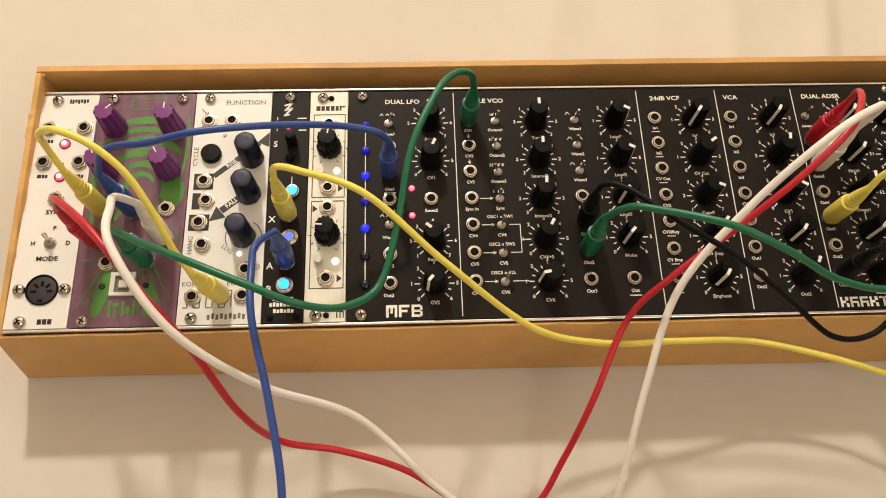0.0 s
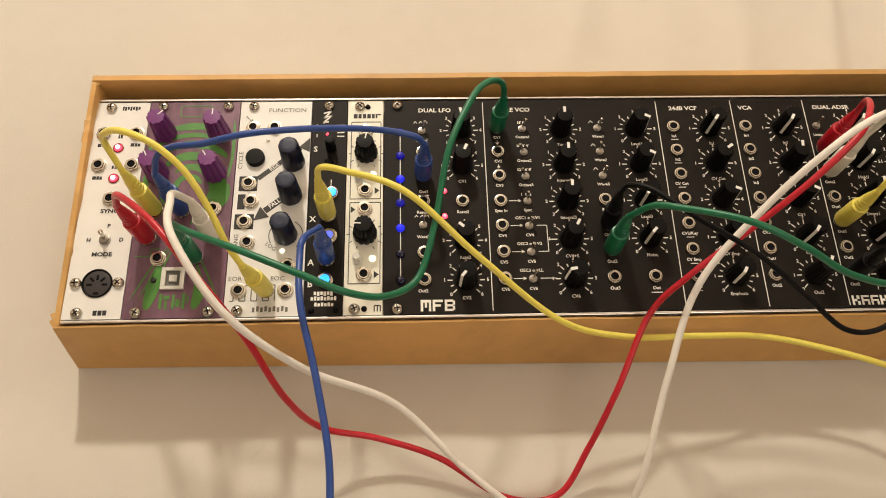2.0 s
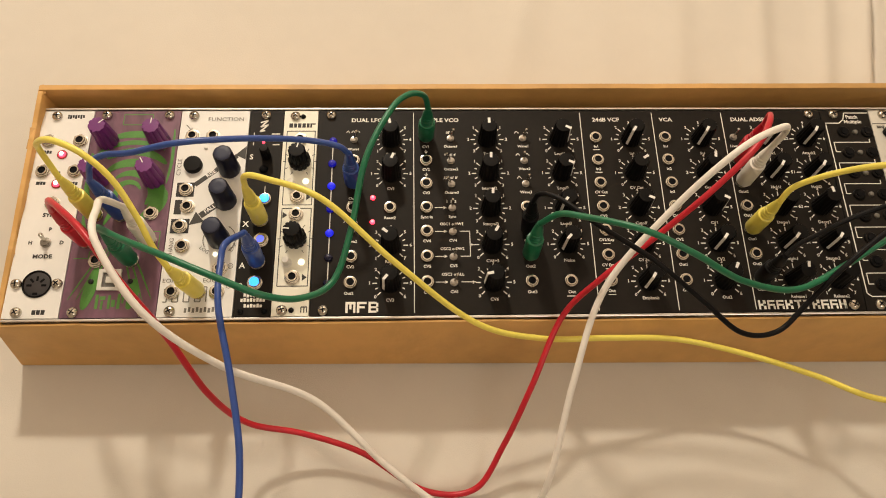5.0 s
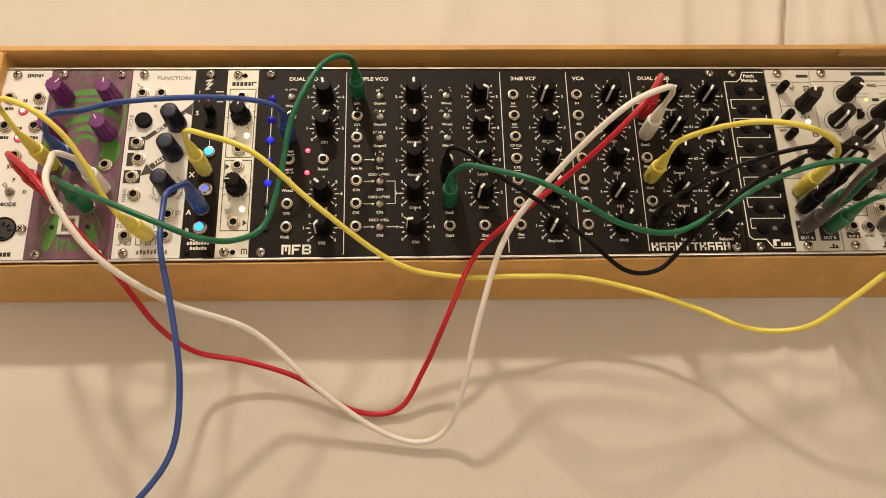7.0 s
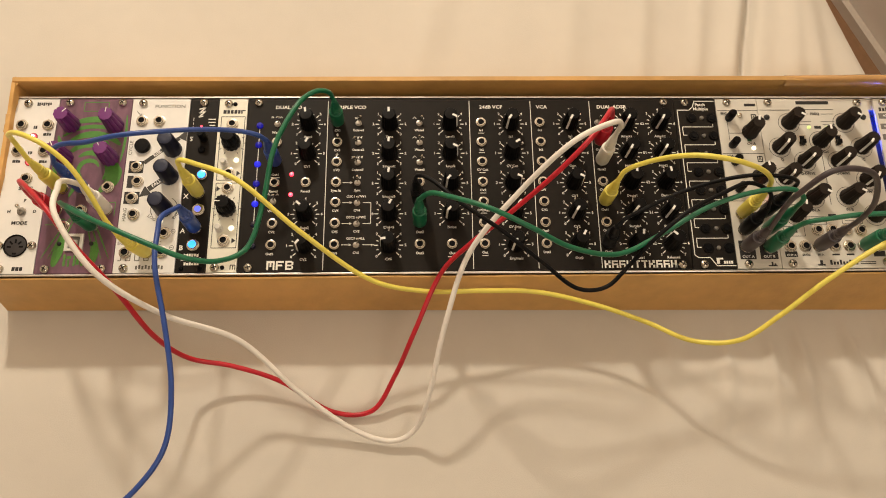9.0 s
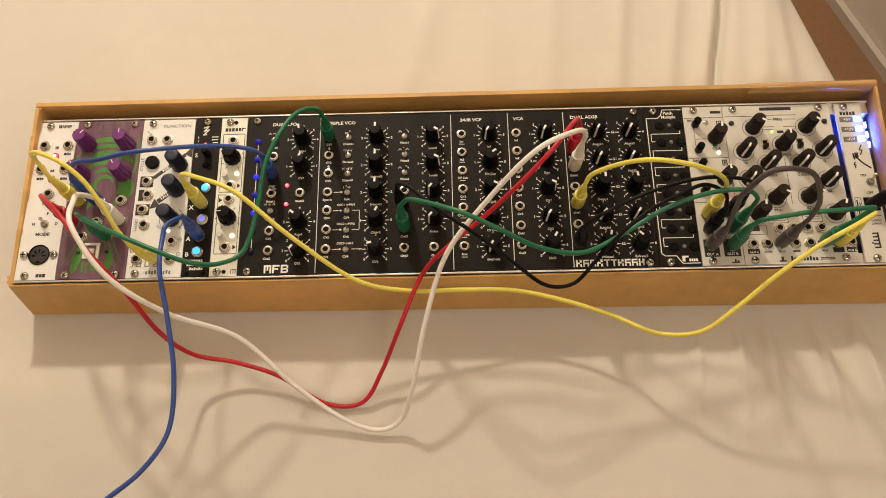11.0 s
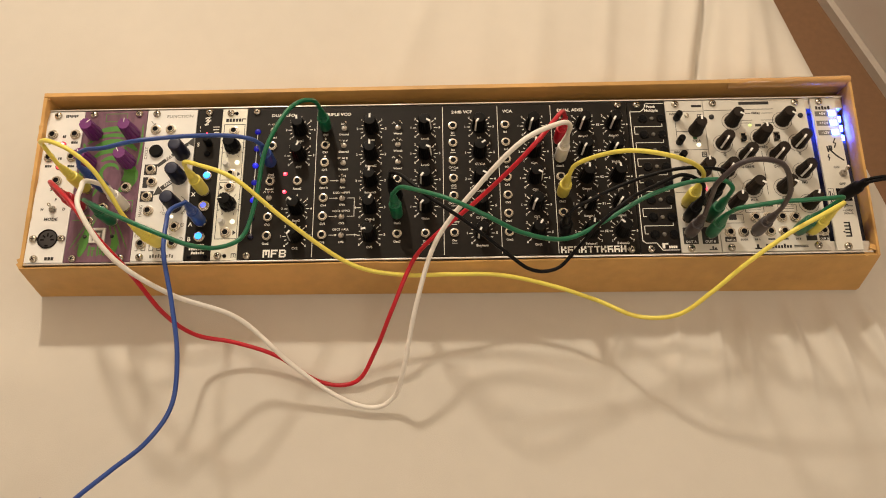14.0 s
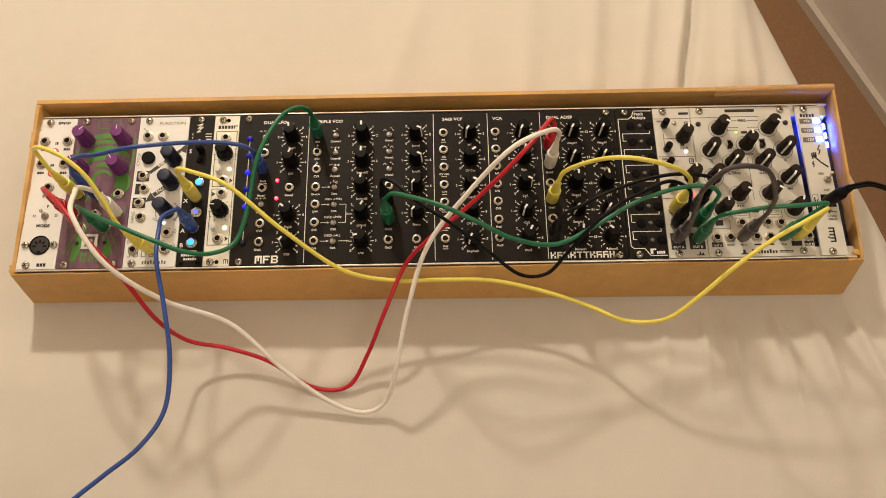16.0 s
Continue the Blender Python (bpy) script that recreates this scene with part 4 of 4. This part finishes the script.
def vca_module():
    m = Module("dual_amplifier_module", "narrow silver dual amplifier module with two black knobs", 497.9, 528.2, SILVER_PANEL)
    B = INK_BLACK
    m.screw(506.2, 125.2, 30)
    m.screw(505.5, 3.2, 10)
    m.lines(B, [[(498.5, 119), (528, 119)], [(498.5, 85), (528, 85)], [(504.8, 116), (504.8, 95)], [(504.8, 101), (515, 101)], [(498.5, 49), (527, 49)]], 0.35)
    m.bars(B, [(519, 527, 122.5, 124.6)], "maker_mark")
    for y in (112.5, 91.3, 78, 57.5):
        m.knob(506.0, y, 0, KNOB_THIN, None)
    m.led(514.5, 115, 1.9, NICKEL, name="trim_screw")
    m.knob(520, 101.5, 8, KNOB_TALL, MARK_TALL)
    m.knob(522.5, 67, -5, KNOB_TALL, MARK_TALL)
    # green LED reflection, painted as a flat square at the knob's foot
    m.bars(GREEN_REFLECTION, [(517.5, 520.5, 94.4, 97.6)])
    m.led(521.2, 89.2, 1.6, LED_WARM)
    m.led(521.5, 52.0, 1.8, LED_RED)
    m.text("CV A", 520, 92.6, 2.0, B)
    m.text("BIAS", 503, 116.6, 1.7, B)
    m.text("BIAS", 503.5, 83.0, 1.7, B)
    for y in (113.8, 80.8):
        x = 524.6
        m.lines(B, [[(x - 1.6, y - 2), (x + 1.6, y - 2), (x + 1.6, y + 2), (x - 1.6, y + 2), (x - 1.6, y - 2)]], 0.7)
    m.text("A", 524.6, 113.8, 2.2, B)
    m.text("B", 524.6, 80.8, 2.2, B)
    for x, y in ((505.5, 39.5), (505.5, 27.5), (521.5, 40.5), (521.5, 27.5), (505.5, 15.2), (521, 14.6)):
        m.jack(x, y, turn=x)
    m.bars(B, [(500.5, 511.5, 6.6, 20.0)])
    m.bars(B, [(514.5, 526.5, 6.6, 20.0)])
    m.text("OUT A", 506, 8.4, 1.9, POINTER)
    m.text("OUT B", 520.4, 8.4, 1.9, POINTER)
    m.bars(B, [(519, 525, 1.6, 2.4), (521.2, 522.4, 2.4, 4.6), (523.0, 524.4, 2.4, 3.6)], "maker_mark")


def filter_module():
    m = Module("dual_filter_module", "silver dual filter module crowded with black knobs", 528.4, 610.0, SILVER_PANEL)
    B = INK_BLACK
    for x, y, a in ((536.2, 125.4, 20), (601.8, 125.2, 50), (535.6, 3.2, 0), (600.6, 4.0, 35)):
        m.screw(x, y, a)
    m.bars(B, [(557, 581, 124.0, 126.6)], "title_mark")
    for x, y, a in ((549.5, 109, 120), (589.5, 109, 125), (569.8, 94.5, 0), (540, 89.6, -150), (599, 89.5, -145), (556.5, 78.6, -140), (580.5, 78.6, -145),
                    (540.5, 66.5, -150), (598.6, 64.5, -150), (558, 51, 120), (582, 51.5, 120), (543, 38.5, 5), (599, 38, 20)):
        m.knob(x, y, a, KNOB_TALL, MARK_TALL)
        ring = [(x + 7.6 * math.cos(k * math.pi / 14), y + 7.6 * math.sin(k * math.pi / 14)) for k in range(29)]
        m.lines(B, [ring], 0.3)
    for x in (557, 583):
        bm = bmesh.new()
        box(bm, x - 2.6 - m.x0, x + 2.6 - m.x0, 90.6, 99.4, 0, 0.5, 0.1)
        s = part("slide_switch", bm, NICKEL, m.base, "small slide switch")
        bm = bmesh.new()
        box(bm, x - 1.6 - m.x0, x + 1.6 - m.x0, 91.6, 98.4, 0.5, 0.7)
        part("slot", bm, DARK, s)
        bm = bmesh.new()
        box(bm, x - 1.4 - m.x0, x + 1.4 - m.x0, 92, 95, 0.7, 3.4, 0.2)
        part("slider", bm, KNOB, s)
    for x, mat in ((563.6, LED_GREEN), (577.0, LED_GREEN)):
        m.led(x, 105.4, 1.2, mat)
    m.bars(B, [(567.6, 572.4, 104.4, 106.6)])
    m.text("FREQ", 569.5, 116.2, 2.0, B)
    m.lines(B, [[(556, 116.2), (565, 116.2)], [(574, 116.2), (583, 116.2)], [(556, 119.8), (584, 119.8)], [(556, 110), (566, 110)], [(573, 110), (583, 110)], [(556, 107.6), (565, 107.6)], [(574, 107.6), (583, 107.6)],
                [(529, 119.4), (552, 119.4)], [(569.5, 83), (569.5, 46)]], 0.35)
    m.text("Q", 540.5, 80.2, 1.9, B)
    m.text("Q", 599, 80.2, 1.9, B)
    m.text("XFADE", 571, 86.0, 1.8, B)
    m.text("Q-DRIVE", 557, 69.4, 1.9, B)
    m.text("Q-DRIVE", 582, 69.4, 1.9, B)
    m.text("FM1", 541, 57.4, 1.9, B)
    m.text("FM1", 599, 55.4, 1.9, B)
    m.text("IN A", 558, 41.6, 2.0, B)
    m.text("IN B", 582, 42.2, 2.0, B)
    for x, s in ((534, "A"), (604.6, "B")):
        m.led(x, 113.5, 2.1, INK_BLACK, name="badge")
        m.text(s, x, 113.5, 2.0, POINTER)
    m.lines(B, [[(550, 37), (564, 37), (564, 31.5), (550, 31.5), (550, 37)], [(575, 37.5), (589, 37.5), (589, 31.8), (575, 31.8), (575, 37.5)], [(552, 35.4), (562, 35.4)], [(552, 33.4), (562, 33.4)], [(577, 36), (587, 36)], [(577, 34), (587, 34)],
                [(533, 30), (547.6, 30), (547.6, 23), (533, 23), (533, 30)]], 0.35)
    m.bars(B, [(536.5, 542.5, 25.5, 30.0)])
    m.bars(B, [(566, 571.5, 36, 39)])
    for x, y in ((556.5, 27.3), (566.5, 27.3), (576.5, 27.2), (586.5, 27)):
        m.jack(x, y, turn=10)
    for x in (535.8, 546, 555.4, 566.2, 576.6, 586.6, 596.6, 606.2):
        m.jack(x, 15.6, turn=x)
    m.bars(B, [(531.6, 540, 8.0, 12)])
    m.bars(B, [(592.6, 600.6, 8.0, 12)])
    m.bars(B, [(602.4, 609.4, 8.0, 12)])
    m.text("OUT A", 535.8, 9.2, 1.5, POINTER)
    m.text("OUT B", 606, 9.2, 1.5, POINTER)
    for x, s in ((546, "SPARE"), (556, "IN A"), (586.6, "IN B")):
        m.text(s, x, 9.4, 1.5, B)
    for x in (566.5, 576.5):
        m.bars(B, [(x - 2.6, x + 2.6, 9.0, 10.2)])
    m.bars(B, [(553, 558, 1.8, 2.8), (554.6, 556.4, 2.8, 5.6)] + [(561.5 + 2.2 * i, 563.0 + 2.2 * i, 2.4, 4.6 + 1.2 * (i % 3 == 0)) for i in range(9)] + [(582.5, 593, 4.0, 4.6), (582.5, 593, 2.8, 3.4)], "maker_mark")


def power_module():
    m = Module("power_supply_module", "narrow silver power supply module with three bright blue lights", 614.2, 634.2, SILVER_PANEL)
    B = INK_BLACK
    m.screw(621, 125.4, 30)
    m.screw(622.6, 3.0, 5)
    m.bars(B, [(617.5 + 2.4 * i, 619.2 + 2.4 * i, 118.4, 121.4 - 0.5 * (i % 2)) for i in range(5)], "product_mark")
    for y, s in ((114.6, "+5V"), (106.2, "+12V"), (97.8, "-12V")):
        m.bars(INK_GREY, [(616.4, 629, y - 2.2, y + 2.2)])
        m.text(s, 622, y, 2.3, POINTER)
        bm = bmesh.new()
        box(bm, 626.6 - m.x0, 632 - m.x0, y - 2.3, y + 2.3, 0, 1.4, 0.6)
        part("power_light", bm, LED_POWER, m.base, "bright blue power light")
    # hand with sparks, a plain ink drawing
    m.lines(B, [[(622, 84), (627, 78), (632.4, 73.5)], [(621, 86), (621.5, 81)], [(622.6, 86.6), (623, 82)], [(624.2, 86.6), (624.2, 82.6)]], 1.3)
    m.lines(B, [[(628.5, 93), (626.4, 88.8), (628.4, 88.6), (626.6, 84.6)], [(621.5, 79), (620.2, 76.4), (621.6, 76.6), (620.6, 73.6)]], 0.9)
    # circuit board under the panel, whose blue lights shine out of the gaps on both sides
    bm = bmesh.new()
    box(bm, -3.4, 28.4, 9, 119.5, -12, -10.5)
    board = part("circuit_board", bm, BOARD, m.base, "circuit board under the panel")
    for x in (-2.2, 25.9):
        for y in (114.6, 106.2, 97.8):
            bm = bmesh.new()
            box(bm, x - 0.9, x + 0.9, y - 2.2, y + 2.2, -10.4, -8.8)
            part("board_light", bm, LED_BOARD, board)
    m.switch(629.4, 62.5, 8, 14, 1.35)
    m.text("ON", 625.2, 67.8, 2.0, B)
    m.text("OFF", 627.4, 53.6, 2.0, B)
    bm = bmesh.new()
    box(bm, 621.5 - m.x0, 632.6 - m.x0, 39.5, 50, -0.1, 0.5, 0.2)
    part("power_socket", bm, DARK, m.base, "black power socket")
    m.lines(B, [[(615.4, 50), (619.6, 50), (619.6, 35), (615.4, 35), (615.4, 50)]], 0.3)
    m.bars(B, [(616.2, 617.2, 37, 48), (618, 618.8, 38, 46)])
    m.lines(B, [[(622, 35.4), (632, 35.4)], [(625.4, 33.6), (626.6, 36.6), (628.4, 36.6)]], 0.6)
    m.text("+15VDC", 627.6, 31.6, 1.5, B)
    m.text("2000mA", 627.6, 29.2, 1.5, B)
    # the maker's upright mark
    m.bars(B, [(622.6, 627, 10.5 + 2.7 * i, 11.6 + 2.7 * i) for i in range(5)] + [(626.0, 627.2, 10.5, 22.5), (621, 622.6, 14, 15)], "maker_mark")


midi_module()
swirl_module()
function_module()
disting_module()
branch_module()
big_synth()
multiple_module()
vca_module()
filter_module()
power_module()

# ---- patch cables ----


def plug_mesh(name, mat):
    return turned(name, [(3.0, 0), (4.3, 0.6), (4.75, 2.0), (4.75, 19.5), (4.5, 20.6), (3.4, 21.0), (3.6, 21.4), (3.6, 23.0), (3.1, 23.2), (3.5, 23.6), (3.4, 25.6), (3.0, 25.8), (3.3, 26.2),
                         (3.2, 28.2), (2.8, 28.4), (3.1, 28.8), (2.8, 31.4), (2.2, 35.0), (1.75, 38.5)], mat, 24)


PLUGS = {c: plug_mesh("plug", m) for c, m in RUBBER.items()}


def plug(parent, color, base, top):
    """A plug standing in a socket at base, leaning towards top (mm)."""
    b, t = Vector((base[0], base[1], 48 + 2.0)), Vector(top)
    d = (t - b)
    q = d.to_track_quat("Z", "Y")
    p = new("plug", PLUGS[color])
    p.parent = parent
    p.matrix_basis = Matrix.LocRotScale(b * MM, q, Vector((1, 1, d.length / 38.0)))
    return p


def patch_cable(color, ctrl, start=None, end=None, radius=1.6, label=""):
    ob = tagged(new("patch_cable"), label, "cable", "patch cables")
    pts = curve_points(ctrl)
    bm = bmesh.new()
    tube(bm, pts, radius)
    part("cord", bm, RUBBER[color], ob, smooth=True)
    if start:
        plug(ob, color, start, ctrl[0])
    if end:
        plug(ob, color, end, ctrl[-1])
    return ob


patch_cable("yellow", [(37, 63, 87), (33, 70, 101), (37, 68, 114), (49, 63, 125), (65, 55, 127), (78, 45, 120), (87, 32, 108), (93, 20, 97), (99, 12, 88)],
            (41, 60), (102.5, 14), label="short yellow patch cable between two modules")
patch_cable("blue", [(53, 61, 88), (58, 64, 101), (68, 64, 109), (82, 63, 113), (103, 65, 118), (124, 69, 115), (146, 75, 106), (166, 79, 97), (180, 78, 93), (185, 77, 87)],
            (55.5, 60), (184.3, 79.1), label="blue patch cable arching over three modules")
patch_cable("white", [(72, 46, 88), (70, 43.5, 99), (70, 39.5, 109), (72.4, 32, 117), (78, 11, 126), (100, -20, 115), (130, -37, 86), (169, -47, 55), (203.6, -75.9, 32.0), (236.8, -98.4, 16.0), (262.9, -107.0, 12.0),
                      (280.0, -100.2, 18.0), (288.8, -81.6, 38.0), (299.4, -39.8, 63.0), (315, 2, 82), (345, 33, 106), (374, 54, 130), (401, 71, 122), (411, 78, 106), (412, 80, 87)],
            (72.5, 44.5), (411.2, 79.1), 1.75, "long white patch cable hanging over the front of the box")
patch_cable("red", [(37, 44, 88), (45, 40, 107), (68, 19, 121), (88, -5, 119), (105, -25, 97), (118, -45, 64), (132, -54, 34), (159, -58, 23), (190.6, -67.9, 18.0), (223.3, -87.0, 11.0), (250.8, -87.1, 11.5),
                    (266.6, -65.6, 24.0), (280.3, -39.3, 44.0), (297, -5, 57), (316, 11, 71), (341, 27, 85), (367, 44, 106), (387, 61, 119), (399, 78, 114), (407, 91, 102), (411.5, 95, 86)],
            (39, 44), (411.2, 94.3), 1.65, "long red patch cable hanging over the front of the box")
patch_cable("green", [(64, 32, 88), (67, 29, 100), (82, 19, 110), (106, 6, 121), (130, -5, 123), (151, -12, 117), (167, -10, 106), (181, 1, 99), (189, 26, 103), (196, 59, 113), (208, 87, 113),
                      (217, 101, 106), (225, 107, 96), (227.5, 108, 82)], (64.5, 32.5), (226.4, 109.5), label="green patch cable looping between two modules")
patch_cable("yellow", [(132.5, 57, 88), (135, 57, 100), (147, 52, 106), (176, 38, 111), (210, 13, 92), (250.4, -9.5, 64.0), (286.7, -14.7, 51.0), (325.4, -13.1, 45.0), (362.4, -12.9, 40.0), (399.9, -21.6, 39.5), (432.1, -35.2, 45.5),
                       (458.5, -49.9, 54.5), (483.7, -52.5, 68.0), (504.3, -40.5, 84.0), (524.8, -25.2, 100.0), (549.3, -9.7, 114.0), (569.1, -0.0, 121.0), (582.4, 7.3, 119.0), (590, 12, 113), (595, 15.5, 100), (596.5, 16, 87)],
            (133, 56.5), (596.6, 15.6), label="long yellow patch cable sagging along the front of the box")
patch_cable("blue", [(134, 31, 88), (129, 20, 101), (128, 10, 103), (130, -14, 107), (138, -47, 105), (144, -82, 101), (142, -114, 96), (128, -137, 95), (107, -155, 96), (86, -173, 97), (64, -194, 92), (48, -206, 84), (41, -204, 76), (40, -204, 73)],
            (133, 31), None, label="blue patch cable with one end hanging free over the bed")
_free = new("plug", PLUGS["blue"])
_free.parent = bpy.data.objects["patch_cable.005"]
_free.matrix_basis = Matrix.LocRotScale(Vector((50, -171, 60)) * MM, Vector((-8, -26, 9)).to_track_quat("Z", "Y"), Vector((1, 1, 0.96)))
patch_cable("green", [(283.5, 35, 88), (290, 32, 106), (300, 27, 114), (324, 14, 127), (348, 4, 122), (374, -4, 108), (404, -5, 98), (432, 8, 97), (460, 23, 102), (487, 31, 107), (510, 32, 110), (521, 29, 103), (522.5, 28, 88)],
            (283.8, 33.8), (521.5, 27.5), label="green patch cable across the black module")
patch_cable("black", [(281, 48, 87), (283, 47, 98), (292, 41, 104), (309, 24, 109), (334, 6, 108), (359, -10, 95), (380, -22, 83), (399, -21, 81), (413, -9, 89), (428, 5, 101), (447, 19, 108), (468, 30, 108), (486, 37, 108), (501, 33, 102), (505, 28, 88)],
            (283.8, 49), (505.5, 27.5), 1.35, "thin black patch cable sagging over the black module")
patch_cable("black", [(408, 17, 86), (414, 22, 88), (424, 27, 88), (445, 36, 92), (467, 41, 100), (487, 42, 108), (506, 41, 109), (520, 41, 101), (522.5, 40.5, 87)],
            (411.2, 18.6), (521.5, 40.5), 1.35, "thin black patch cable between two modules")
patch_cable("grey", [(504.5, 14.5, 88), (500, 17, 121), (495, 14, 148), (507, 20, 165), (532, 21, 158), (548, 16, 130), (554, 15, 104), (555, 15, 88)],
            (505.5, 15.2), (555.4, 15.6), 1.7, "grey patch cable in a high arch between two sockets")
patch_cable("green", [(520.5, 15, 88), (525, 15.5, 97), (536, 16, 101), (552, 17, 105), (567, 17, 107), (582, 17.5, 108), (594, 19, 106), (594, 19, 98), (588, 16, 86)],
            (521, 14.6), (586.6, 15.6), label="short green patch cable between two modules")
patch_cable("yellow", [(411, 48, 86), (415, 51, 98), (430, 50, 115), (446, 44, 133), (466, 39, 137), (487, 39, 124), (501, 40, 106), (506, 40, 88)],
            (411.2, 49), (505.5, 39.5), label="short yellow patch cable in a low arch")


def power_lead():
    ob = tagged(new("power_lead"), "black twin power lead plugged into the supply module", "cable")
    p = new("barrel_plug", turned("barrel_plug", [(3.4, 0), (4.6, 0.8), (4.8, 3), (4.8, 24), (4.0, 27), (3.2, 28), (3.0, 36), (2.4, 38.5)], RUBBER["black"], 24))
    p.parent = ob
    p.matrix_basis = pose(0.6255, 0.0435, 0.0485, 0, 9, 0) @ Matrix.Diagonal((1, 1, 0.74, 1))
    for dy in (-1.15, 1.15):
        bm = bmesh.new()
        tube(bm, curve_points([(630, 43.5 + dy, 76), (635, 43.5 + dy, 80), (645, 44 + dy, 80), (664, 42 + dy, 70), (684, 37 + dy, 48), (704, 30 + dy, 20), (722, 22 + dy, -20), (738, 14 + dy, -120), (744, 8 + dy, -300), (746, 5 + dy, -499)]), 1.15)
        part("wire", bm, RUBBER["black"], ob, smooth=True)


power_lead()
